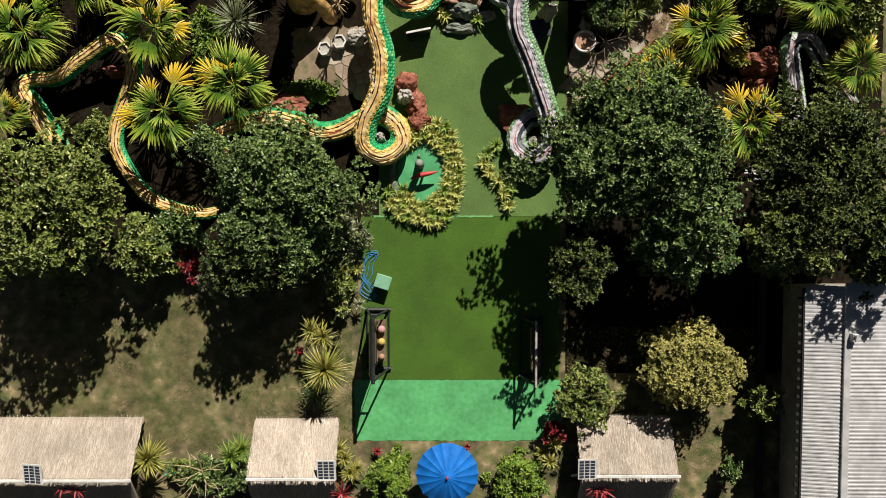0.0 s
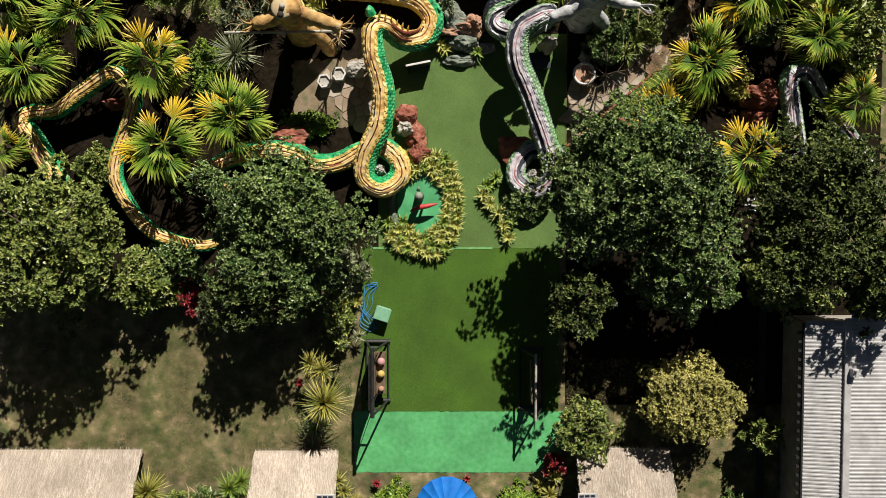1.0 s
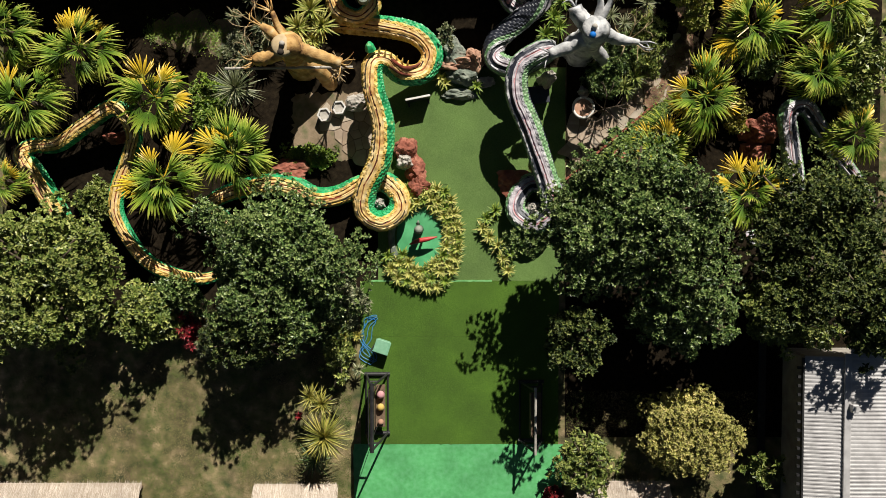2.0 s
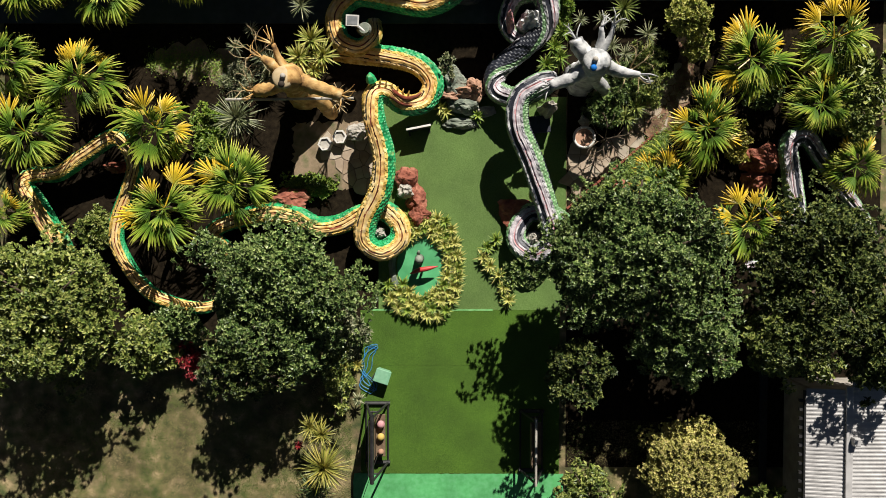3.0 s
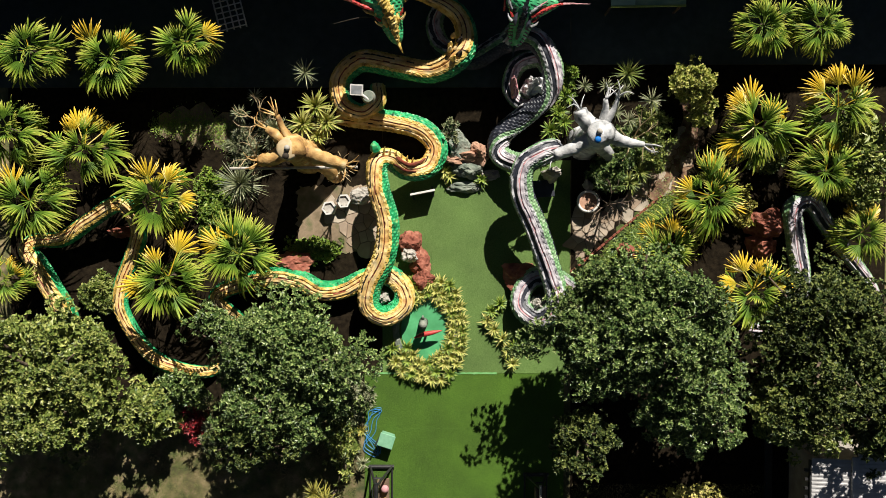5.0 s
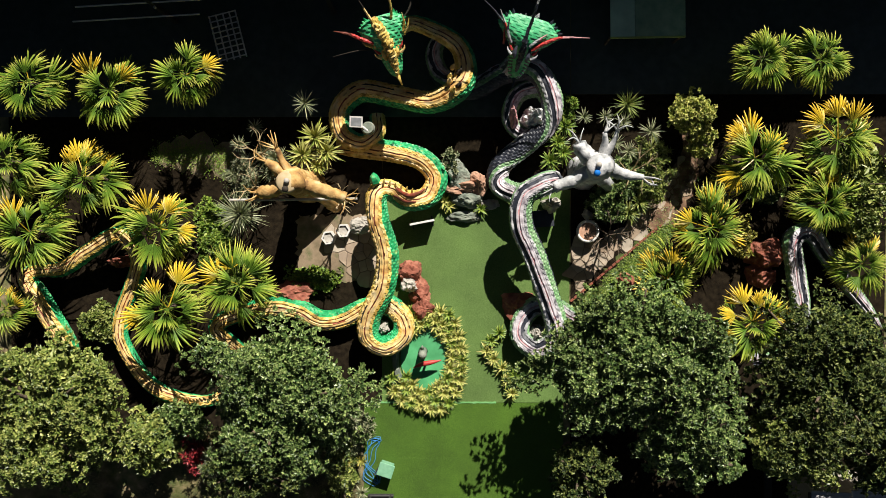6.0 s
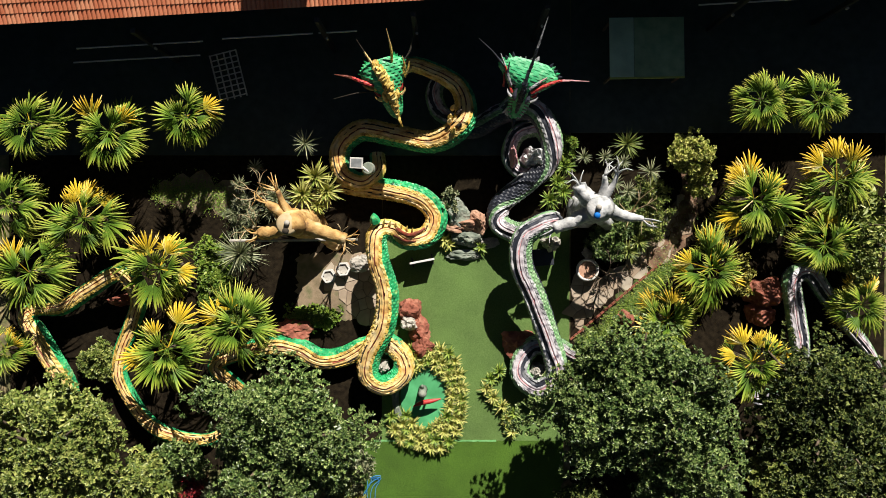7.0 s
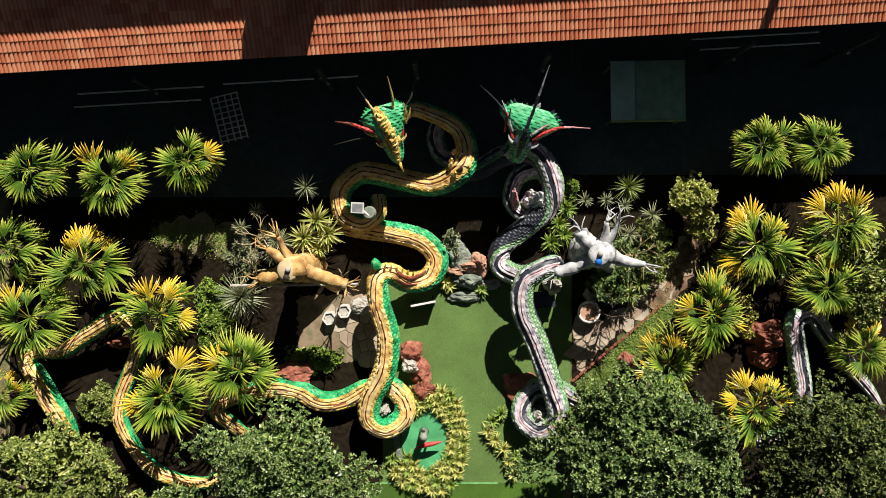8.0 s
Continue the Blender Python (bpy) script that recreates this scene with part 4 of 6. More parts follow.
y_horns = [([(-0.5, 0.2, 0.4, 0.12), (-0.85, 0.45, 0.5, 0.13), (-1.25, 0.75, 0.7, 0.1), (-1.75, 1.0, 0.9, 0.02)], 6, 3), ([(0.35, 0.75, 0.55, 0.11), (0.5, 1.25, 0.9, 0.08), (0.55, 2.0, 1.3, 0.015)], 1, 2),
           ([(0.6, 0.6, 0.3, 0.1), (1.1, 1.0, 0.5, 0.07), (1.4, 1.5, 0.6, 0.05), (1.7, 2.0, 0.8, 0.02)], 4, 4), ([(-0.28, 0.9, 0.6, 0.12), (-0.4, 1.25, 0.8, 0.08), (-0.6, 1.95, 1.2, 0.012)], 2, 4),
           ([(0.66, 0.35, 0.35, 0.14), (0.8, 0.6, 0.5, 0.1), (0.82, 0.95, 0.7, 0.02)], 1, 2), ([(0.7, 0.2, 0.3, 0.1), (0.9, 0.45, 0.45, 0.07), (1.02, 0.7, 0.55, 0.02)], 1, 1), ([(-0.55, 0.1, 0.3, 0.13), (-0.75, 0.2, 0.35, 0.1), (-0.9, 0.35, 0.4, 0.03)], 1, 2),
           ([(-0.5, 0.0, 0.1, 0.05), (-1.2, 0.15, 0.1, 0.035), (-2.1, 0.2, 0.15, 0.012)], 4, 4)]
statue("serpent_statue", [serpent_body(yellow_upper, BANDS_Y), serpent_body(yellow_mid[:18], BANDS_Y), serpent_body(yellow_mid[16:], BANDS_TAIL)] + serpent_head(pose(-2.1, 13.5, 3.2, 8, 0, 17), Y_ROWS, Y_RIDGE, y_horns, (5, 1, 6, 2, 0), 3)
       + [blade([(0.2 + 0.2 * math.sin(q * 1.9), 12.1 + 0.17 * q, 1.95, 0.1), (0.25 + 0.24 * math.sin(q * 1.9), 12.14 + 0.17 * q, 2.1, 0.09), (0.28 + 0.26 * math.sin(q * 1.9), 12.2 + 0.17 * q, 2.2, 0.03)], (1, 4, 2)[q % 3], 7, q) for q in range(6)] + [blade([(-2.65, 8.7, 2.3, 0.2), (-2.7, 8.9, 2.45, 0.16), (-2.7, 9.0, 2.5, 0.04)], 0)]
       + [blade([(-1.35 - 0.1 * q, 8.28 + 0.035 * q, 1.25 + 0.1 * q, 0.05), (-1.33 - 0.1 * q, 8.42 + 0.03 * q, 1.42 + 0.1 * q, 0.04), (-1.3 - 0.1 * q, 8.5 + 0.03 * q, 1.48 + 0.1 * q, 0.01)], 1) for q in range(0, 11, 2)]
       + [blade([(-2.3, 8.62, 2.1, 0.04), (-1.9, 8.42, 1.85, 0.07), (-1.5, 8.22, 1.5, 0.08), (-1.1, 8.32, 1.2, 0.06), (-0.85, 8.5, 1.05, 0.03)], 3, 10, 4), blade([(-2.0, 8.2, 1.9, 0.04), (-1.6, 8.0, 1.54, 0.05), (-1.2, 7.98, 1.26, 0.03)], 3, 8, 5)]
       + [blade([(-9.45 - 0.13 * q, 0.2 + 0.008 * (q - 3) ** 2, 0.9, 0.06), (-9.43 - 0.13 * q, 0.3 + 0.008 * (q - 3) ** 2, 1.15, 0.045), (-9.4 - 0.13 * q, 0.42 + 0.008 * (q - 3) ** 2, 1.4, 0.01)], 2) for q in range(9)],
       Y_MATS, "giant yellow and green scaled serpent statue coiling through the garden")
# The strong twists turn navy scales upward, standing in for shade on the body.
grey_path = [(-0.1, 14.7, 0.75, 0.3, 0), (-0.5, 13.7, 0.62, 0.4, 0), (-0.1, 12.8, 0.5, 0.44, -30), (1.0, 12.4, 0.55, 0.46, -70), (2.2, 12.95, 0.95, 0.47, -70), (3.35, 12.95, 1.4, 0.48, -30), (4.0, 11.9, 1.35, 0.48, -12), (3.8, 10.9, 1.0, 0.48, -80),
             (2.95, 10.15, 0.75, 0.48, -125), (2.1, 9.4, 0.62, 0.48, -70), (2.05, 8.7, 0.65, 0.48, 0), (2.75, 8.32, 1.0, 0.47, 0), (3.6, 8.55, 1.6, 0.45, 0), (3.95, 8.75, 2.1, 0.44, 0), (3.5, 8.62, 2.35, 0.45, 0), (2.85, 8.1, 2.2, 0.48, 10),
             (2.8, 7.1, 2.05, 0.5, 18), (3.35, 5.85, 1.75, 0.5, 18), (3.85, 4.45, 1.4, 0.5, 10), (4.2, 3.3, 1.2, 0.5, 0), (4.15, 2.7, 1.0, 0.5, 0), (3.55, 2.25, 0.8, 0.48, 0), (2.95, 2.65, 0.65, 0.47, -12), (2.92, 3.2, 0.55, 0.46, -15),
             (3.4, 3.85, 0.5, 0.46, -5), (4.3, 3.8, 0.3, 0.46, 0), (5.6, 3.1, -0.5, 0.44, 0), (8.0, 2.6, -0.7, 0.44, 0), (10.8, 2.0, -0.7, 0.44, 0), (13.2, 1.8, 0.1, 0.44, 0), (13.75, 3.4, 0.8, 0.44, -12), (13.5, 5.3, 1.0, 0.44, -15),
             (13.3, 6.5, 1.1, 0.43, 0), (14.0, 6.8, 1.0, 0.42, 0), (14.7, 6.0, 0.8, 0.4, 0), (15.6, 4.9, 0.6, 0.36, 0), (16.6, 3.8, 0.4, 0.25, 0), (17.2, 3.0, 0.3, 0.1, 0)]
coil = [(4.05, 11.9, 0.7, 0.44, 0), (3.6, 12.4, 0.62, 0.42, 0), (2.8, 12.2, 0.55, 0.4, 0), (2.45, 11.4, 0.5, 0.38, 0), (2.75, 10.8, 0.42, 0.34, 0), (3.3, 10.7, 0.35, 0.28, 0), (3.6, 11.0, 0.3, 0.12, 0)]
G_MATS = [M_D_NAVY, M_D_SILVER, M_D_LILAC, M_D_NAVY, M_D_LIME, M_PINK, M_HOOD, M_RED]
G_ROWS = ((0.98, 0.6, 0.1, 0.42), (0.82, 0.95, 0.14, 0.42), (0.55, 1.08, 0.2, 0.38), (0.25, 0.8, 0.3, 0.24), (-0.05, 0.5, 0.36, -0.02), (-0.35, 0.4, 0.34, -0.42), (-0.65, 0.34, 0.27, -0.78), (-0.9, 0.22, 0.2, -1.0), (-1.02, 0.06, 0.1, -1.08))
G_RIDGE = [(-0.05, 0.6, 0.56, 0.05), (-0.02, 0.3, 0.54, 0.07), (0.0, 0.0, 0.36, 0.1), (0.0, -0.4, -0.02, 0.1), (0.0, -0.8, -0.55, 0.05)]
g_horns = [([(0.3, -0.1, 0.35, 0.12), (0.75, 0.3, 0.5, 0.13), (1.25, 0.62, 0.62, 0.08), (2.2, 0.85, 0.8, 0.015)], 7, 5), ([(-0.05, 0.1, 0.55, 0.12), (0.0, 0.7, 0.8, 0.11), (0.02, 1.4, 1.2, 0.09), (0.05, 2.5, 1.7, 0.015)], 3, 1),
           ([(-0.55, 0.05, 0.35, 0.1), (-0.85, 0.5, 0.5, 0.09), (-1.2, 0.95, 0.8, 0.02)], 7, 1), ([(-0.7, 0.4, 0.4, 0.08), (-1.4, 0.9, 0.6, 0.06), (-2.1, 1.25, 0.8, 0.012)], 3, 3), ([(-0.5, 0.0, 0.3, 0.11), (-0.72, 0.3, 0.5, 0.1), (-0.8, 0.75, 0.7, 0.03)], 1, 0),
           ([(0.2, 0.0, 0.45, 0.1), (0.45, 0.3, 0.56, 0.09), (0.7, 0.6, 0.6, 0.02)], 1, 5), ([(-0.75, -0.1, 0.1, 0.08), (-0.8, 0.15, 0.3, 0.08), (-0.95, 0.55, 0.4, 0.02)], 7, 7)]
g_neck = [(2.75, 13.6, 3.2, 0.34, 0), (2.7, 13.5, 2.3, 0.4, 0), (2.6, 13.3, 1.6, 0.42, 0), (2.3, 13.0, 1.0, 0.44, 0)]
statue("serpent_statue", [serpent_body(grey_path, BANDS_G, 0.86), serpent_body(coil, BANDS_G, 0.86), serpent_body(g_neck, BANDS_G, 0.86)] + serpent_head(pose(2.72, 13.42, 3.3, 4, 0, -16), G_ROWS, G_RIDGE, g_horns, (6, 3, 7, 1, 0), 5)
       + [blade([(2.85 + 0.25 * math.cos(q), 14.3 + 0.03 * math.sin(q * 2), 3.74, 0.09), (2.9 + 0.3 * math.cos(q), 14.4, 3.8, 0.06), (2.9 + 0.33 * math.cos(q), 14.48, 3.82, 0.015)], 1, 6, q) for q in range(4)],
       G_MATS, "giant silver and dark blue scaled serpent statue with green hood")


# ---- tree-spirit sculptures with outstretched limbs ----
def limb_sculpture(x, y, h, limbs, mat, label, seed, twigs):
    rr = np.random.default_rng(seed)
    pieces = [tube([(0.1, 0.0, -0.1, 0.7), (0.1, 0.0, 1.2, 0.55), (0.1, -0.05, h * 0.7, 0.46), (0.12, 0.0, h - 0.5, 0.5), (0.04, 0.0, h - 0.12, 0.4), (0.0, 0.0, h, 0.27)], 20, 0.1, 0.055, seed)]
    pieces.append(tube([(1.15, -0.8, -0.1, 0.3), (0.85, -0.5, 0.9, 0.26), (0.2, -0.2, 1.9, 0.28)], 10, 0.15, 0.04, seed + 1))
    for i, pts in enumerate(limbs):
        pieces.append(tube(pts, 13, 0.1, 0.08, seed + 2 + i))
        ex, ey, ez, er = pts[-1]
        for q in range(twigs + 2):
            a = math.atan2(ey, ex) + rr.normal() * 0.8
            l1 = rr.uniform(0.2, 0.4)
            p1 = (ex + math.cos(a) * l1, ey + math.sin(a) * l1, ez + rr.uniform(-0.2, 0.35))
            a2 = a + rr.normal() * 0.7
            p2 = (p1[0] + math.cos(a2) * 0.3, p1[1] + math.sin(a2) * 0.3, p1[2] + rr.uniform(-0.2, 0.3))
            pieces.append(tube([(ex * 0.97, ey * 0.97, ez, 0.036), (*p1, 0.026), (*p2, 0.008)], 6, 0.12, 0.1, seed + q))
    v, f = merged(pieces)
    idx = [0] * len(f)
    for slot, (cx, cy, cz, r) in enumerate(((-0.06, -0.06, h - 0.12, 0.4), (-0.1, -0.3, h - 0.02, 0.12), (-0.04, -0.02, h + 0.04, 0.1)), 1):
        ring = tube([(cx, cy, cz, r * 0.98), (cx, cy, cz + 0.1, r), (cx, cy, cz + 0.16, r * 0.8)], 16, 0.05, 0.0, seed)
        v, f = merged([(v, f), ring])
        idx += [slot] * len(ring[1])
    return tagged(child("limb_sculpture", mesh_of("limb_sculpture", v, f, [mat, M_PALECAP if mat == M_OCHRE else M_SILVERCEM, M_DARKHOLE if mat == M_OCHRE else M_BLUE, M_CONC], idx, smooth=True), None, pose(x, y, 0)), label, "sculpture")


limb_sculpture(-5.6, 8.65, 3.75, [[(-0.1, -0.05, 2.9, 0.3), (-0.8, -0.3, 2.9, 0.28), (-1.25, -0.4, 2.8, 0.2)], [(0.2, 0.0, 3.2, 0.3), (1.0, -0.3, 3.2, 0.27), (1.95, -0.6, 3.15, 0.2)],
                                  [(-0.1, 0.1, 3.3, 0.28), (-0.55, 0.5, 3.4, 0.19), (-0.85, 0.7, 3.45, 0.13)], [(0.0, 0.2, 3.3, 0.2), (-0.28, 0.75, 3.5, 0.12), (-0.42, 1.15, 3.65, 0.09)]],
               M_OCHRE, "ochre cement tree sculpture with stump-like limbs", 61, 3)
limb_sculpture(5.35, 9.2, 3.9, [[(-0.1, -0.1, 2.9, 0.3), (-0.8, -0.5, 2.9, 0.24), (-1.45, -0.75, 2.8, 0.2)], [(0.2, 0.0, 3.2, 0.28), (1.0, -0.3, 3.2, 0.2), (1.7, -0.4, 3.2, 0.1)],
                                [(-0.1, 0.2, 3.2, 0.34), (-0.5, 0.5, 3.4, 0.3), (-0.65, 0.8, 3.5, 0.24)], [(0.1, 0.2, 3.5, 0.16), (0.2, 0.8, 3.8, 0.12), (0.15, 1.1, 4.0, 0.08)], [(0.2, 0.2, 3.5, 0.16), (0.5, 0.8, 3.8, 0.1), (0.6, 1.2, 4.0, 0.06)]],
               M_SILVERCEM, "silver-grey cement tree sculpture with stump-like limbs", 71, 2)


def bare_shrub(x, y, z, spread, count, mat, label, seed):
    """Leafless twigs that fork twice from one foot."""
    r = np.random.default_rng(seed)
    pieces = [tube([(0, 0, -0.05, 0.05), (0.03, 0.02, z * 0.6, 0.04), (0, 0, z, 0.035)], 6, 0.2, 0.1, seed)]
    for q in range(count):
        a = 2 * math.pi * (q + r.random() * 0.6) / count
        p1 = (math.cos(a) * spread * 0.45, math.sin(a) * spread * 0.45, z + r.uniform(0.05, 0.4))
        pieces.append(tube([(0, 0, z * 0.8, 0.026), (*p1, 0.02)], 5, 0.1, 0.15, seed + q))
        for w in (-0.5, 0.1, 0.55):
            a2 = a + w + r.normal() * 0.2
            p2 = (p1[0] + math.cos(a2) * spread * 0.4, p1[1] + math.sin(a2) * spread * 0.4, p1[2] + r.uniform(-0.1, 0.35))
            p3 = (p2[0] + math.cos(a2 + r.normal() * 0.8) * spread * 0.25, p2[1] + math.sin(a2 + r.normal() * 0.8) * spread * 0.25, p2[2] + r.uniform(-0.1, 0.2))
            pieces.append(tube([(*p1, 0.017), (*p2, 0.012), (*p3, 0.005)], 5, 0.1, 0.15, seed + q))
    v, f = merged(pieces)
    return tagged(child("bare_shrub", mesh_of("bare_shrub", v, f, mat), None, pose(x, y, 0)), label, "shrub")


M_TWIG = material("bleached_twig", [(0.38, 0.28, 0.15), (0.58, 0.46, 0.28)], 8, 0.9, 0.2, 40)
bare_shrub(-6.95, 9.75, 2.4, 0.85, 5, M_TWIG, "leafless bleached branches beside the ochre sculpture", 81)
bare_shrub(-7.2, 8.5, 2.3, 0.75, 4, M_TWIG, "leafless bleached branches beside the ochre sculpture", 82)
bare_shrub(-4.0, 8.0, 2.2, 0.6, 5, M_TWIG, "leafless bleached branches beside the ochre sculpture", 85)
bare_shrub(6.25, 6.7, 1.3, 0.9, 6, M_BARK, "leafless dark shrub standing on the paving", 83)
bare_shrub(6.9, 9.1, 2.6, 0.9, 5, M_TWIG, "leafless pale branches beside the silver sculpture", 84)
bare_shrub(-9.7, -10.2, 0.9, 1.0, 6, M_TWIG, "leafless pale branches between the huts", 86)
chest = thing("storage_box", pose(3.75, 7.35, 0.02, 0, 0, 4), "dark navy plastic storage box on the mat", "box")
part("body", box(-0.42, 0.42, -0.3, 0.3, 0, 0.5, 0.04), M_D_NAVY, chest)
part("lid", box(-0.45, 0.45, -0.33, 0.33, 0.503, 0.56, 0.02), M_D_NAVY, chest)
tagged(part("perch_beam", rod((-8.0, 8.0, 2.55), (-3.3, 8.05, 2.55), 0.05), M_CONC), "pale pole resting across the ochre sculpture", "pole")

# ---- rocks, pool and stools ----
for args in ((-1.45, 5.15, 0.1, 0.45, 0.5, 0.5, 1, M_ROCK_RED, "red-painted rock beside the serpent loop"), (-1.1, 4.4, 0.1, 0.42, 0.5, 0.5, 2, M_ROCK_RED, "red-painted rock beside the serpent loop"),
             (-1.5, 4.75, 0.2, 0.35, 0.32, 0.55, 3, M_CONC, "pale pointed stone on the red rocks"), (-0.95, 3.75, 0.1, 0.4, 0.4, 0.4, 4, M_ROCK_RED, "red-painted rock beside the planted pool"),
             (-6.1, 4.45, 0.2, 0.75, 0.45, 0.45, 5, M_ROCK_RED, "flat reddish rock behind the serpent body"), (0.45, 9.05, 0.25, 0.5, 0.5, 0.55, 6, M_ROCK_GREY, "grey-green boulder above the mat"),
             (0.7, 8.1, 0.15, 0.6, 0.35, 0.45, 7, M_ROCK_GREY, "grey-green boulder at the mat's edge"), (1.25, 8.75, 0.25, 0.38, 0.45, 0.5, 8, M_ROCK_PEACH, "peach-coloured boulder above the mat"),
             (0.6, 8.55, 0.2, 0.75, 0.3, 0.5, 9, M_ROCK_PEACH, "peach-coloured low stone above the mat"), (0.7, 7.4, 0.05, 0.6, 0.2, 0.28, 10, M_ROCK_GREY, "long pale stone at the mat's edge"),
             (1.65, 7.9, 0.05, 0.5, 0.2, 0.22, 11, M_CONC, "pale stone at the mat's edge"), (-2.5, 3.05, 0.4, 0.24, 0.24, 0.75, 12, M_CONC, "pale stone inside the serpent loop"),
             (3.55, 2.85, 0.4, 0.3, 0.3, 0.7, 13, M_CONC, "pale stone inside the silver serpent's loop"), (-12.8, 5.65, 0.4, 0.42, 0.25, 0.6, 14, M_ROCK_RED, "reddish rock under the serpent's tail"),
             (12.4, 5.1, 0.3, 0.5, 0.5, 0.6, 15, M_ROCK_RED, "reddish rock between palms"), (12.6, 5.9, 0.3, 0.7, 0.6, 0.8, 16, M_ROCK_RED, "reddish rock between palms"), (3.3, 11.2, 0.5, 0.45, 0.45, 1.2, 17, M_SILVERCEM, "pale round stone inside the silver coil"),
             (2.6, 11.3, 0.4, 0.22, 0.4, 0.9, 18, M_PINK, "pinkish stone inside the silver coil"), (4.05, 7.9, 0.4, 0.3, 0.3, 1.4, 19, M_CONC, "pale stone post beside the silver serpent"), (3.2, 3.9, 0.1, 0.8, 0.6, 0.5, 20, M_ROCK_RED, "red rock under the silver serpent"), (7.1, 4.9, 0.1, 0.3, 0.4, 0.3, 22, M_ROCK_RED, "reddish stone beside the paving")):
    rock(*args)

pool = thing("planted_pool", pose(-0.85, 1.7, 0), "shallow green basin ringed by bromeliads", "pool")
bm = bmesh.new()
bmesh.ops.create_circle(bm, cap_ends=True, segments=40, radius=1.0, matrix=Matrix.Diagonal((1.05, 1.35, 1, 1)))
part("basin_floor", bm, M_POND, pool, m=pose(0.05, 0.05, 0.07))
v, f = tube([(1.2 * math.cos(a), 1.5 * math.sin(a), 0.05, 0.13) for a in np.linspace(0, 2 * math.pi, 25)], 8, 0.15, 0.12, 5)
child("basin_rim", mesh_of("basin_rim", v, f, M_ROCK_GREY), pool)
bm = bmesh.new()
bmesh.ops.create_uvsphere(bm, u_segments=16, v_segments=12, radius=0.17)
for k in bm.verts:
    k.co.z = k.co.z * 1.1 + 0.95
rod((0, 0, 0.05), (0, 0, 0.8), 0.19, 12, 0.11, bm)
rod((-0.02, 0.22, 0.9), (0, 0.35, 1.0), 0.08, 8, 0.03, bm)
tagged(part("garden_statue", bm, M_ROCK_GREY, smooth=True, m=pose(-0.95, 2.05, 0.02)), "small grey rounded statue standing in the green basin", "statue")
v, f = tube([(-0.5, -0.16, 0.5, 0.02), (-0.2, -0.03, 0.52, 0.09), (0.2, 0.05, 0.52, 0.09), (0.6, 0.14, 0.5, 0.02)], 8, 0.06, 0.02, 1)
fish = thing("red_boat_dish", pose(-0.82, 1.62, 0), "narrow red crescent dish on a stand", "dish")
child("dish", mesh_of("dish", v, f, M_RED, smooth=True), fish)
part("stand", rod((0, 0, 0.06), (0, 0, 0.5), 0.05), M_ROCK_GREY, fish)


def stool(x, y, turn):
    t = thing("hexagonal_stool", pose(x, y, 0, 0, 0, turn), "hollow hexagonal cement stool, light rim", "stool", "hexagonal stools on the paving")
    bm = bmesh.new()
    for z, r in ((0.0, 0.29), (0.43, 0.29), (0.43, 0.22), (0.33, 0.22)):
        for k in range(6):
            bm.verts.new((r * math.cos(k * math.pi / 3), r * math.sin(k * math.pi / 3), z))
    vs = list(bm.verts)
    for lv in range(3):
        for k in range(6):
            bm.faces.new((vs[lv * 6 + k], vs[lv * 6 + (k + 1) % 6], vs[lv * 6 + 6 + (k + 1) % 6], vs[lv * 6 + 6 + k]))
    part("shell", bm, M_WHITE, t)
    bm = bmesh.new()
    bmesh.ops.create_circle(bm, cap_ends=True, segments=6, radius=0.215)
    part("filling", bm, M_CONC, t, "sandy cement filling", m=pose(0, 0, 0.36))


stool(-4.68, 6.6, 8)
stool(-4.1, 6.88, 4)
planter = thing("round_planter", pose(5.55, 6.85, 0), "round cement planter with thick light rim", "planter")
part("pot", rod((0, 0, 0), (0, 0, 0.42), 0.36, 24, 0.42), M_WALL, planter)
v, f = tube([(0.4 * math.cos(a), 0.4 * math.sin(a), 0.46, 0.055) for a in np.linspace(0, 2 * math.pi, 25)], 8, 0.08, 0.0, 5)
child("rim", mesh_of("rim", v, f, M_WHITE, smooth=True), planter)
bm = bmesh.new()
bmesh.ops.create_circle(bm, cap_ends=True, segments=24, radius=0.36)
part("earth", bm, M_ROCK_PEACH, planter, m=pose(0, 0, 0.43))
rock(5.6, 7.5, 0.1, 0.22, 0.2, 0.4, 31, M_CONC, "pale stone beside the round planter")
rock(-3.5, 7.05, 0.15, 0.4, 0.3, 0.35, 32, M_CONC, "rough pale stone beside the stools")
rock(-3.15, 7.25, 0.1, 0.28, 0.22, 0.3, 33, M_CONC, "rough pale stone beside the stools")

sign = thing("sign_board", pose(-0.97, 7.2, 0, 0, 0, 11), "dark standing sign board with white top edge", "sign")
part("board", box(-0.48, 0.48, -0.03, 0.03, 0.06, 0.78, 0.008), M_BLACK, sign)
part("top_edge", box(-0.49, 0.49, -0.04, 0.04, 0.782, 0.83, 0.01), M_WHITE, sign)
for x in (-0.4, 0.4):
    part("foot", box(x - 0.03, x + 0.03, -0.2, 0.2, 0, 0.06, 0.01), M_BLACK, sign)

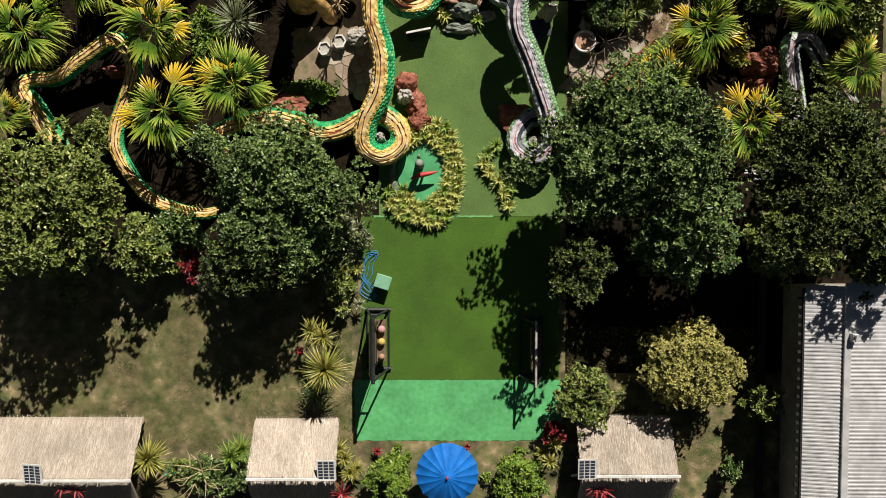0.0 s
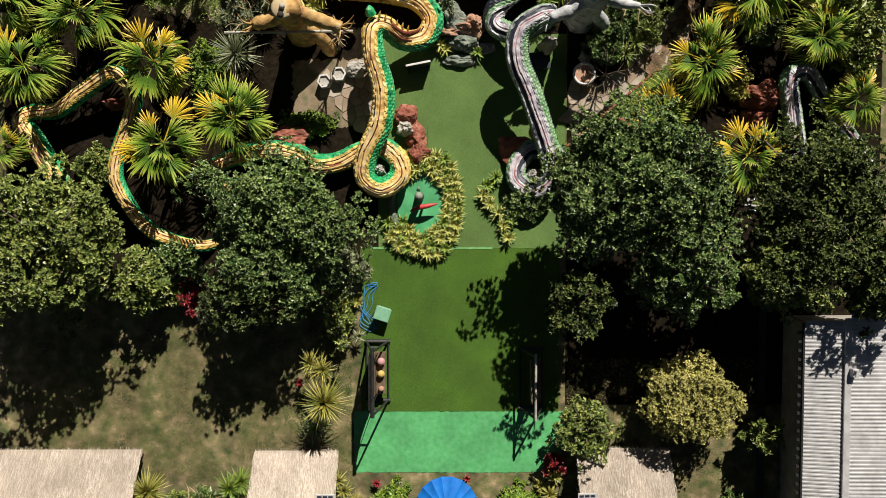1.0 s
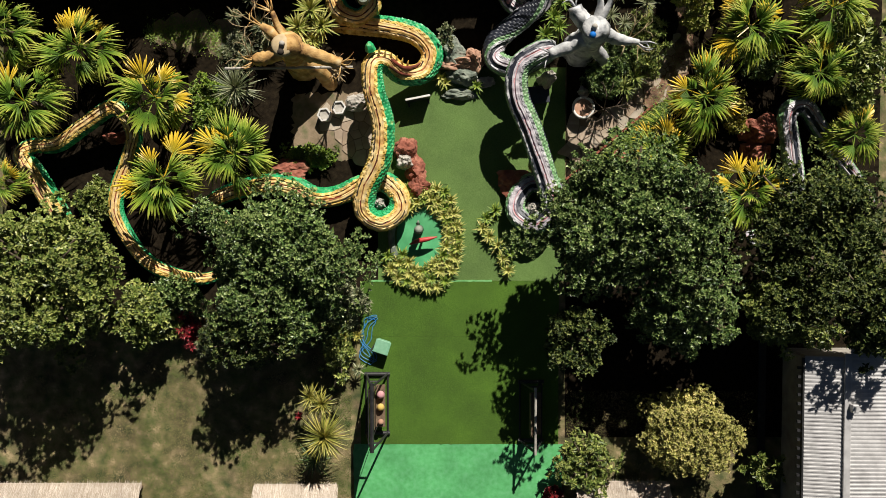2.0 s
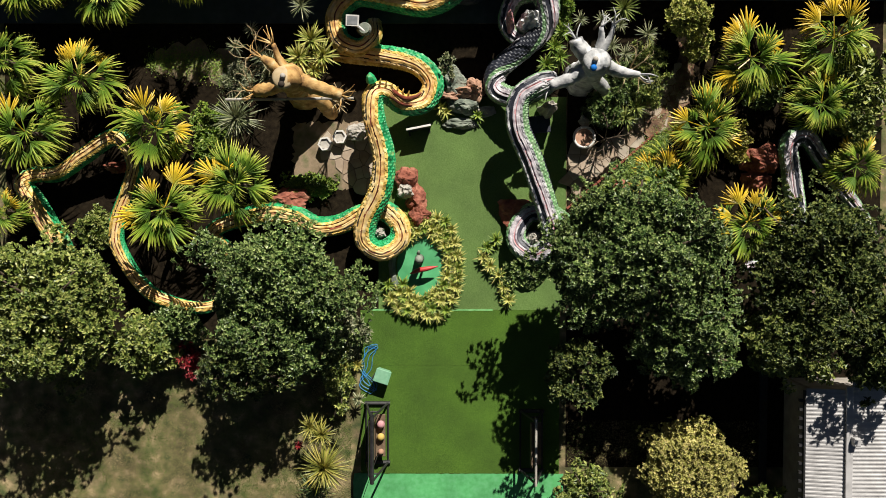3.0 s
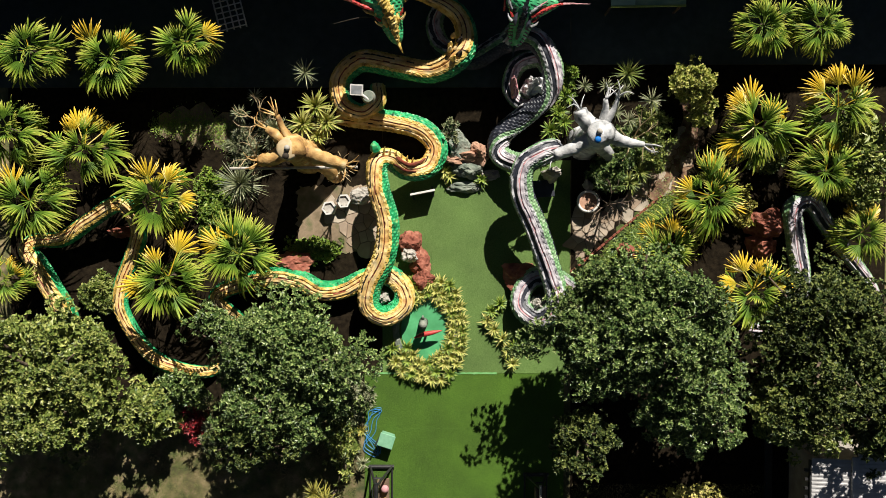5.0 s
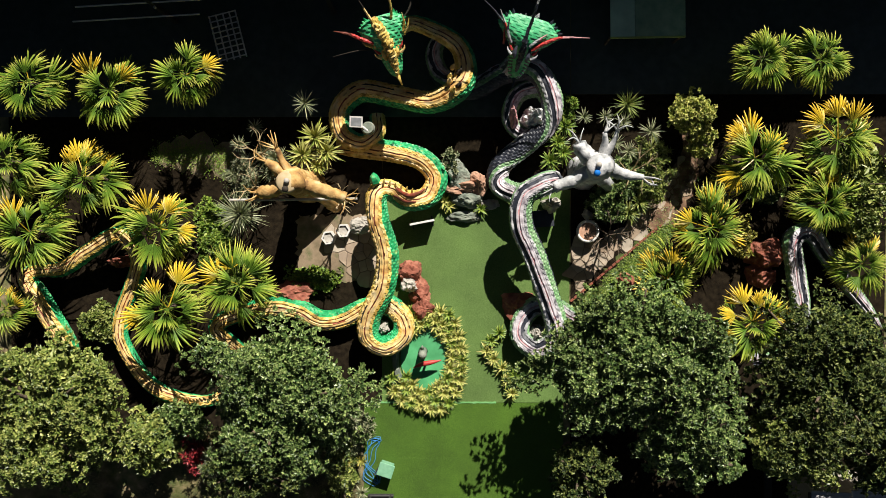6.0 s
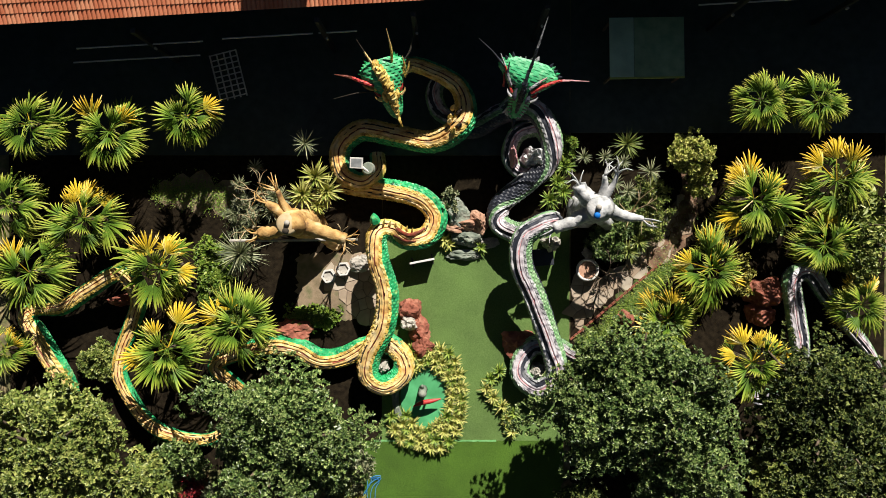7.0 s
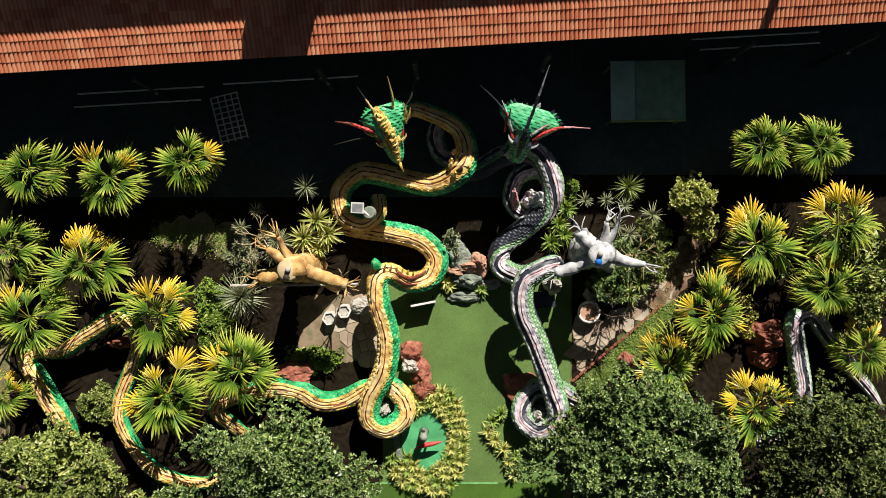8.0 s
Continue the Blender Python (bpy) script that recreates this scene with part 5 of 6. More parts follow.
lampbox = thing("solar_floodlight", pose(-3.3, 10.85, 0), "white solar floodlight standing inside the coil", "lamp")
part("post", rod((0, 0, 0), (0, 0, 2.6), 0.05), M_BLACK, lampbox)
p = part("panel_frame", box(-0.24, 0.24, -0.2, 0.2, -0.02, 0.02, 0.006), M_WHITE, lampbox, m=pose(-0.02, 0, 2.7, 10, 0, -3))
part("cell_sheet", box(-0.19, 0.19, -0.15, 0.15, 0.022, 0.028), material("grey_cells", [(0.2, 0.21, 0.22), (0.3, 0.31, 0.32)], 6, 0.3, 0), p)
part("bracket", rod((0, 0, 2.3), (0.4, -0.3, 2.2), 0.05), M_WHITE, lampbox)
part("lamp_head", rod((0.36, -0.16, 2.05), (0.36, -0.16, 2.25), 0.26, 20, 0.2), M_ROCK_GREY, lampbox, "round grey lamp head")

# ---- hose and bin ----
v, f = tube([(-3.0 + 0.28 * math.sin(u * 2.1) + 0.1 * math.sin(u * 5), -2.5 + 0.95 * math.cos(u) + 0.012 * u, 0.05 + 0.004 * u, 0.013) for u in np.linspace(0, 17, 60)], 6, 0.06, 0, 1)
tagged(child("garden_hose", mesh_of("garden_hose", v, f, M_HOSE, smooth=True)), "blue garden hose lying in loose loops", "hose")
hb = thing("mint_bin", pose(-2.42, -2.62, 0.02, 0, 0, -18), "mint green plastic cart with flat lid", "bin")
part("body", box(-0.27, 0.27, -0.24, 0.24, 0.05, 0.5, 0.04), M_BIN, hb)
part("lid", box(-0.31, 0.31, -0.27, 0.27, 0.503, 0.56, 0.02), M_BIN, hb)
part("handle", rod((-0.3, 0.05, 0.5), (-0.38, -0.3, 0.62), 0.03), M_SHADE, hb)
for s in (-1, 1):
    part("wheel", rod((s * 0.22, -0.25, 0.07), (s * 0.3, -0.25, 0.07), 0.07, 14), M_SHADE, hb)


# ---- palms ----
PALMS = [(-15.1, 12.2, 3.0, 1.0, 0.15), (-12.25, 11.95, 3.0, 1.05, 0.25), (-9.45, 12.5, 3.0, 0.9, 0.25), (11.4, 13.1, 2.9, 0.85, 0.12), (13.5, 13.05, 2.9, 0.88, 0.1), (-16.1, 9.4, 2.5, 1.0, 0.2), (-13.35, 8.8, 2.5, 1.1, 0.6),
         (-15.4, 6.8, 2.5, 1.15, 0.15), (-10.6, 6.95, 2.5, 1.1, 0.95), (-10.35, 4.0, 2.4, 1.15, 0.5), (-7.7, 4.85, 2.4, 1.1, 0.25), (11.25, 9.5, 2.6, 1.2, 0.75), (14.3, 10.2, 2.6, 1.15, 1.0), (9.65, 7.0, 2.5, 1.1, 0.55),
         (13.9, 7.85, 2.5, 1.0, 0.25), (8.3, 5.0, 1.8, 1.0, 0.25), (11.3, 3.5, 2.4, 1.05, 0.95), (15.4, 5.6, 2.2, 0.9, 0.25), (-16.6, 3.9, 1.9, 0.75, 0.5)]
for i, (x, y, h, s, g) in enumerate(PALMS):
    palm(x, y, h, s, 100 + i, g, "fan palm with many yellowed fronds" if g > 0.5 else "fan palm with glossy green split fronds")

# ---- broad-leaved trees ----
tree(-6.05, 0.6, 5.1, 2.9, 3.1, 2.4, 1, M_LEAF_DARK, "round dark green broad-leaved tree", 130, 34000, 0.135, 0.08, tilt=0.2)
tree(-14.5, 0.3, 5.7, 2.95, 2.75, 2.7, 2, M_LEAF, "broad light green tree at the garden's edge", 110, 32000, 0.15, 0.095, lobe=0.15)
tree(6.55, 2.3, 5.9, 3.4, 2.75, 2.3, 3, M_LEAF_DARK, "large dark green tree shading the mat", 190, 44000, 0.135, 0.08, tilt=0.3)
tree(8.75, -0.7, 5.2, 1.95, 2.0, 2.2, 4, M_LEAF_DARK, "leafy dark green tree beside the large one", 80, 13000, 0.135, 0.08, tilt=0.3)
# Height set for its shadow on the mat; dark leaves carry painted shade.
tree(4.85, -1.9, 4.7, 1.35, 1.35, 1.7, 15, M_LEAF_SHADED, "narrow tree beside the mat, shade put into its leaf colour", 44, 3600, 0.135, 0.08, lumpy=0.3)
# Added crown to lengthen the lawn shadow; its leaf colour carries shade.
tree(-7.1, -1.9, 4.5, 1.9, 1.1, 1.7, 46, M_LEAF_SHADED, "added tree that lengthens the round tree's shadow, shade in its leaf colour", 44, 4200, 0.135, 0.08, lumpy=0.3)
tree(13.6, 1.5, 5.9, 2.8, 3.2, 2.5, 5, M_LEAF_SHADED, "tall dark green tree beside the shed", 130, 25000, 0.135, 0.085)
tree(12.5, -0.9, 4.9, 1.5, 1.6, 2.2, 6, M_LEAF, "green tree leaning over the shed roof", 60, 8000, 0.15, 0.09)
tree(15.4, -0.8, 6.2, 1.6, 2.0, 2.4, 16, M_LEAF_SHADED, "green tree leaning over the shed roof", 60, 8000, 0.15, 0.09)
tree(15.6, 8.6, 3.4, 1.4, 2.4, 2.0, 7, M_LEAF, "green shrubby tree behind the palms", 40, 5000, 0.18, 0.11)
tree(9.45, -5.8, 3.2, 1.85, 1.75, 1.9, 8, M_LEAF_OLIVE, "round pale yellow-green tree", 260, 34000, 0.1, 0.055, lobe=0.16, lumpy=0.2)
tree(5.6, -7.1, 2.5, 1.3, 1.4, 1.4, 9, M_LEAF, "small green tree beside the mat's corner", 44, 2200, 0.16, 0.075)
tree(12.5, -7.2, 2.2, 0.7, 0.65, 0.8, 10, M_LEAF, "small thin tree by the shed", 16, 700, 0.2, 0.1)
tree(11.4, -10.2, 1.2, 0.4, 0.5, 0.5, 17, M_LEAF_DARK, "thin young shrub on the lawn", 12, 350, 0.2, 0.09, category="shrub")
tree(-11.6, -1.3, 2.4, 1.3, 1.1, 1.3, 11, M_LEAF, "green shrub at the lawn's edge", 40, 3400, 0.22, 0.12)
tree(-4.15, -2.6, 1.9, 0.7, 1.4, 1.2, 12, M_LEAF, "dry green shrub beside the mat", 40, 2600, 0.17, 0.06)
tree(-3.85, -0.9, 1.8, 0.8, 1.1, 1.2, 13, M_LEAF_PALE, "dry grey-green shrub beside the mat", 36, 1900, 0.2, 0.05)
tree(-2.15, -10.5, 1.3, 0.95, 0.95, 0.9, 14, M_LEAF_LIME, "bright green bush beside the parasol", 50, 4200, 0.16, 0.07, category="shrub")
tree(3.1, -10.6, 1.3, 1.15, 1.0, 0.9, 18, M_LEAF_LIME, "bright green bush beside the parasol", 60, 5000, 0.16, 0.07, category="shrub")
tree(9.3, 11.3, 2.5, 0.85, 0.85, 1.3, 19, M_BROMEL, "clipped lime-yellow bush on the slope", 70, 5200, 0.12, 0.08, category="shrub", lobe=0.2)
tree(9.75, 10.3, 2.1, 0.5, 0.6, 1.0, 20, M_BROMEL, "clipped lime-yellow bush on the slope", 30, 2200, 0.12, 0.08, category="shrub", lobe=0.22)
tree(6.35, 7.9, 1.5, 0.8, 0.8, 1.0, 21, M_LEAF_DARK, "dark green round bush by the paving", 40, 2800, 0.15, 0.08, category="shrub")
tree(7.9, 9.3, 1.3, 0.8, 1.3, 1.0, 22, M_LEAF, "green bush behind the silver sculpture", 40, 3000, 0.17, 0.06, category="shrub")
tree(4.55, 11.6, 1.5, 0.5, 0.7, 1.0, 23, M_LEAF_LIME, "light green bush beside the silver coil", 24, 1300, 0.15, 0.07, category="shrub")
tree(-9.2, 6.7, 0.9, 0.8, 1.5, 0.6, 25, M_LEAF_LIME, "low bright green undergrowth between palms", 50, 3600, 0.13, 0.07, category="shrub")
tree(-5.3, 4.95, 0.4, 1.3, 0.6, 0.3, 26, M_LEAF_LIME, "low green groundcover by the paving", 40, 2200, 0.1, 0.06, category="shrub")
tree(11.6, 6.6, 0.9, 0.6, 0.9, 0.7, 28, M_LEAF_YELLOW, "low yellow-green undergrowth between palms", 30, 1800, 0.13, 0.07, category="shrub")
tree(0.1, 9.6, 1.0, 0.35, 0.6, 0.7, 29, M_LEAF_PALE, "small pale shrub between the serpents", 16, 500, 0.14, 0.08, category="shrub")
tree(-10.1, -1.9, 1.2, 0.55, 0.8, 0.8, 30, M_LEAF_RED, "shrub with deep red leaves at the lawn's edge", 24, 500, 0.2, 0.06, category="shrub")
tree(4.45, -8.7, 0.9, 0.4, 0.45, 0.6, 31, M_LEAF_RED, "shrub with red leaves at the mat's corner", 16, 420, 0.22, 0.12, category="shrub")
tree(-9.6, -10.4, 1.0, 0.9, 0.8, 0.7, 32, M_LEAF_DARK, "dark tangled shrub between the huts", 30, 1800, 0.16, 0.07, category="shrub")
tree(-10.6, -0.6, 1.7, 1.2, 1.0, 1.0, 35, M_LEAF_DARK, "dark shrub between the two trees", 40, 2600, 0.17, 0.09, category="shrub")
tree(-9.2, -2.4, 0.9, 0.6, 0.7, 0.6, 36, M_LEAF_PALE, "grey-leaved shrub at the lawn's edge", 24, 900, 0.22, 0.05, category="shrub")
tree(-8.0, 9.0, 1.1, 0.7, 0.8, 0.8, 39, M_LEAF_PALE, "dry wiry shrub beside the ochre sculpture", 40, 2000, 0.2, 0.03, category="shrub")
tree(6.9, 9.0, 1.2, 0.7, 0.9, 0.9, 40, M_LEAF_DARK, "dark green shrub behind the silver sculpture", 36, 2400, 0.15, 0.07, category="shrub")
tree(10.6, 8.2, 0.6, 0.6, 1.0, 0.5, 41, M_LEAF_DARK, "low dark undergrowth between palms", 30, 1800, 0.13, 0.07, category="shrub")
tree(12.6, 8.7, 0.7, 0.9, 0.9, 0.5, 42, M_LEAF_DARK, "low dark undergrowth between palms", 30, 2000, 0.13, 0.07, category="shrub")
tree(-8.4, -10.6, 0.9, 0.8, 0.6, 0.6, 43, M_LEAF_DARK, "dark tangled shrub between the huts", 30, 1500, 0.16, 0.07, category="shrub")
tree(-10.6, -10.3, 0.6, 0.7, 0.5, 0.4, 44, M_LEAF, "low green shrub between the huts", 30, 1400, 0.15, 0.07, category="shrub")
tree(-13.7, 3.2, 1.0, 1.1, 0.7, 0.6, 34, M_LEAF, "low green shrub under the serpent's tail", 40, 3000, 0.16, 0.09, category="shrub")

# mossy verge beside the paving and bare earth on the slope
def verge(name, line, half, mat, sheet_mat, blades, length, width, label, category, seed):
    """A strip of ground along a line, with an uneven rim, and the small leaves that grow on it."""
    r = np.random.default_rng(seed)
    c, _ = spline([(x, y, 0.0, h) for (x, y), h in zip(line, half)], 0.22)
    bm = bmesh.new()
    rows = []
    for i, p in enumerate(c):
        d = Vector(c[min(i + 1, len(c) - 1)][:3] - c[max(i - 1, 0)][:3]).normalized()
        nrm = Vector((-d.y, d.x, 0))
        w = p[3] * (1 + 0.25 * r.normal())
        rows.append([bm.verts.new(Vector((p[0], p[1], 0.03 + (0.035 * (1 - abs(u)) + 0.008 * r.normal() if abs(u) < 1 else -0.02))) + nrm * w * u) for u in (-1, -0.5, 0, 0.5, 1)])
    for a, b in zip(rows, rows[1:]):
        for k in range(4):
            bm.faces.new((a[k], a[k + 1], b[k + 1], b[k]))
    bmesh.ops.recalc_face_normals(bm, faces=bm.faces[:])
    tagged(part(name, bm, sheet_mat), label, category, kind="structure")
    if blades:
        k = r.integers(0, len(c), blades)
        pos = c[k][:, :3] + np.stack([r.normal(size=blades) * c[k][:, 3] * 0.42, r.normal(size=blades) * c[k][:, 3] * 0.42, r.uniform(0.06, 0.13, blades)], 1)
        v, f = leaves(pos, r.normal(size=(blades, 3)) * 0.5 + np.array([0, 0.2, 1.0]), length, width, r)
        tagged(child("verge_plants", mesh_of("verge_plants", v, f, mat)), "small green creeping plants on the verge", "groundcover", kind="stuff")


M_MOSS = material("mossy_earth", [(0.035, 0.05, 0.012), (0.075, 0.11, 0.022), (0.13, 0.12, 0.05)], 4, 0.95, 0.8, 30, wear=0.35, wear_scale=1.6)
M_EARTH = material("red_brown_earth", [(0.09, 0.05, 0.03), (0.2, 0.115, 0.07), (0.3, 0.2, 0.13)], 3.5, 0.95, 0.9, 24, wear=0.4, wear_scale=1.3)
verge("moss_verge", [(5.3, 3.7), (6.6, 4.7), (7.8, 5.9), (8.9, 7.0)], [0.35, 0.5, 0.5, 0.35], M_LEAF_LIME, M_MOSS, 5200, 0.075, 0.035, "green moss and clover beside the paving", "verge", 601)
verge("earth_bank", [(8.2, 6.9), (9.0, 8.0), (9.5, 9.2), (9.8, 10.6)], [0.45, 0.6, 0.55, 0.4], M_LEAF, M_EARTH, 500, 0.07, 0.03, "bare red-brown earth on the bank", "soil", 602)
verge("earth_verge", [(-11.5, 9.9), (-10.0, 9.9), (-8.6, 9.6), (-7.8, 9.2)], [0.5, 0.75, 0.7, 0.5], M_LEAF_LIME, M_SAND, 2600, 0.08, 0.04, "sandy earth with thin grass behind the palms", "soil", 603)
verge("grass_verge", [(-9.6, 7.6), (-9.2, 6.6), (-8.8, 5.6), (-8.4, 4.6)], [0.4, 0.5, 0.5, 0.4], M_LEAF_LIME, M_MOSS, 2600, 0.09, 0.045, "green grass between the palms", "verge", 604)

# ---- rosette plants ----
spiky("dracaena", -7.95, 7.5, 1.2, 120, 1.2, 0.045, 82, 0.3, 201, M_LEAF_PALE, "spiky dracaena with pale-edged leaves")
spiky("dracaena", -5.35, 10.2, 1.2, 80, 0.75, 0.07, 82, 0.25, 202, M_BROMEL, "light green spiky dracaena behind the sculpture", heads=3)
spiky("dracaena", -5.0, 9.35, 1.0, 60, 0.55, 0.06, 80, 0.25, 203, M_BROMEL, "light green spiky dracaena behind the sculpture")
spiky("dracaena", -6.9, 9.6, 0.8, 70, 0.6, 0.04, 82, 0.2, 204, M_LEAF_PALE, "pale wiry dracaena cluster", heads=5)
for k, (x, y, s) in enumerate(((-7.3, 10.8, 0.4), (-7.9, 10.15, 0.45), (-5.4, 11.7, 0.7), (6.0, 11.2, 0.4), (6.7, 11.0, 0.4), (7.75, 10.65, 0.6), (6.4, 10.2, 0.5), (5.2, 11.2, 0.4), (6.9, 9.9, 0.5))):
    spiky("yucca", x, y, 1.5, 46, s, 0.035, 85, 0.2, 210 + k, M_LEAF_PALE, "pale starry yucca head on a thin stem", "yuccas round the serpents")
spiky("yucca", 6.95, 11.75, 1.0, 90, 0.75, 0.04, 85, 0.2, 221, M_LEAF, "green needle-leaved yucca in the shade")
for k, (x, y) in enumerate(((4.3, 10.3), (4.0, 9.6), (4.6, 10.9), (4.5, 9.9))):
    spiky("dracaena", x, y, 0.9, 50, 0.55, 0.07, 80, 0.3, 230 + k, M_LEAF_LIME, "green dracaena beside the silver coil", "dracaenas beside the coil")
for k, (x, y) in enumerate(((7.5, 8.0), (7.9, 8.6), (7.1, 7.6), (7.9, 10.0))):
    spiky("agave", x, y, 0.7, 60, 0.65, 0.06, 78, 0.25, 240 + k, M_LEAF, "dark green spiky agave by the paving", "agaves by the paving")
spiky("screw_pine", -4.55, -5.85, 1.9, 170, 1.15, 0.05, 86, 0.3, 250, M_LEAF_YELLOW, "yellow-striped screw pine beside the mat")
spiky("screw_pine", -4.5, -4.7, 1.5, 70, 0.65, 0.045, 84, 0.3, 251, M_LEAF_YELLOW, "yellow-striped screw pine beside the mat", heads=4)
spiky("croton", -3.85, -2.0, 0.9, 40, 0.35, 0.06, 75, 0.3, 260, M_LEAF_YELLOW, "yellow-speckled croton beside the hose", heads=3)
spiky("croton", -3.85, -3.4, 0.8, 40, 0.35, 0.06, 75, 0.3, 261, M_LEAF_PALE, "pale-leaved croton beside the hose", heads=3)
spiky("croton", -3.5, -0.6, 1.0, 40, 0.4, 0.05, 75, 0.3, 262, M_LEAF_PALE, "pale-leaved croton beside the mat", heads=3)
spiky("screw_pine", -5.1, -7.1, 0.6, 60, 0.9, 0.06, 70, 0.4, 252, M_LEAF_DARK, "dark drooping screw pine beside the hut")
spiky("screw_pine", -11.6, -9.5, 1.3, 120, 1.05, 0.06, 84, 0.35, 253, M_LEAF_YELLOW, "yellow-edged strap-leaved plant between the huts")
spiky("screw_pine", -8.35, -9.2, 1.1, 80, 0.75, 0.06, 84, 0.35, 254, M_LEAF_LIME, "green strap-leaved plant between the huts", heads=2)
spiky("croton", -3.7, -9.9, 0.6, 60, 0.5, 0.055, 80, 0.3, 255, M_LEAF_YELLOW, "yellow-leaved croton by the hut", heads=4)
spiky("croton", 4.1, -9.5, 0.6, 60, 0.45, 0.055, 80, 0.3, 256, M_LEAF_YELLOW, "yellow-leaved croton by the mat's corner", heads=3)
spiky("croton", -2.7, -9.55, 0.3, 24, 0.25, 0.07, 75, 0.3, 257, M_LEAF_RED, "small red-leaved croton plant")
spiky("croton", 0.95, -9.35, 0.3, 20, 0.22, 0.07, 75, 0.3, 258, M_LEAF_RED, "small red-leaved croton plant")
spiky("croton", -5.75, -5.4, 0.5, 20, 0.25, 0.08, 75, 0.3, 259, M_LEAF_RED, "small red-leaved croton plant")
# Rosettes of red leaves stand in for the red plastic chairs.
for k, (x, y) in enumerate(((-14.7, -10.35), (-14.2, -10.5), (-3.95, -10.7), (5.95, -10.45), (6.2, -10.6))):
    spiky("red_chair_stand_in", x, y, 1.9 if x < 5 else 1.7, 22, 0.6, 0.07, 40, 0.2, 270 + k, M_LEAF_RED, "red strap leaves standing in for red chairs beside a hut", "red cordylines by the huts")
# A made-up can takes the place of a turquoise cloth between the huts.
can = thing("turquoise_stand_in", pose(-11.05, -10.35, 0, 0, 0, 30), "turquoise can standing in for a piece of turquoise cloth", "watering can")
part("body", rod((0, 0, 0), (0, 0, 0.4), 0.2, 16, 0.16), M_TEAL, can)
part("spout", rod((0.15, 0, 0.1), (0.5, 0, 0.45), 0.035, 8, 0.05), M_TEAL, can)
part("handle", rod((-0.15, 0, 0.15), (-0.32, 0, 0.38), 0.025, 8), M_TEAL, can)
k = 0
for a in np.linspace(-2.5, 2.0, 19):
    for rr in (0.78, 0.98, 1.15):
        x, y = -0.8 + 1.3 * rr * math.cos(a), 1.75 + 1.75 * rr * math.sin(a)
        spiky("bromeliad", x + 0.08 * math.sin(k * 2.3), y + 0.1 * math.cos(k * 1.7), 0.2, 30, 0.42, 0.075, 72, 0.35, 300 + k, M_BROMEL if k % 4 else M_LEAF_LIME, "yellow-green bromeliad rosette at the basin's edge", "bromeliads round the basin")
        k += 1
for x, y in ((1.75, 2.5), (1.6, 2.1), (1.85, 1.75), (2.1, 2.8), (2.2, 1.4), (2.4, 0.9), (2.7, 1.1), (2.6, 0.4), (-2.05, 0.5), (-2.2, 1.0), (0.1, 7.85), (-0.1, 8.05), (1.35, 7.75)):
    spiky("bromeliad", x, y, 0.2, 30, 0.42, 0.075, 72, 0.35, 400 + k, M_BROMEL if k % 3 else M_LEAF_LIME, "yellow-green bromeliad rosette in the bed", "bromeliads beside the mat")
    k += 1


# ---- crazy paving ----
def paving(name, x0, x1, y0, y1, inside, size, seed, label):
    """Crazy paving: irregular many-sided flagstones (the cells of scattered points), each a stone of its own in mortar."""
    r = np.random.default_rng(seed)
    nx, ny = int((x1 - x0) / size), int((y1 - y0) / size)
    pts = np.array([(x0 + (i + r.uniform(0, 1)) * size, y0 + (j + r.uniform(0, 1)) * size) for i in range(nx) for j in range(ny)])
    bed = thing(name, pose(0, 0, 0), label, "paving", kind="structure")
    bm = bmesh.new()
    for p in pts:
        if not inside(p[0], p[1]):
            continue
        cell = [Vector((p[0] + size * 1.2 * math.cos(a), p[1] + size * 1.2 * math.sin(a), 0)) for a in np.linspace(0, 2 * math.pi, 12, endpoint=False)]
        for q in pts[np.argsort(np.sum((pts - p) ** 2, 1))[1:14]]:
            n = Vector((q[0] - p[0], q[1] - p[1], 0))
            mid = Vector(((q[0] + p[0]) / 2, (q[1] + p[1]) / 2, 0))
            out = []
            for a, b in zip(cell, cell[1:] + cell[:1]):
                da, db = (a - mid).dot(n), (b - mid).dot(n)
                if da <= 0:
                    out.append(a)
                if da * db < 0:
                    out.append(a + (b - a) * (da / (da - db)))
            cell = out
        if len(cell) < 3:
            continue
        bm.faces.new([bm.verts.new((c.x, c.y, 0.028)) for c in cell])
        h, c0, n = 0.024 + r.uniform(-0.006, 0.01), Vector((p[0], p[1], 0)), len(cell)
        low = [(c - c0) - (c - c0).normalized() * 0.018 for c in cell]
        vs = [(c.x, c.y, 0) for c in low] + [(c.x * 0.95, c.y * 0.95, h + r.uniform(-0.003, 0.003)) for c in low]
        fs = [tuple(range(n, 2 * n))] + [(k, (k + 1) % n, n + (k + 1) % n, n + k) for k in range(n)]
        child("flagstone", mesh_of("flagstone", vs, fs, M_FLAG), bed, pose(p[0], p[1], 0.026))
    part("mortar_bed", bm, M_MORTAR, bed)


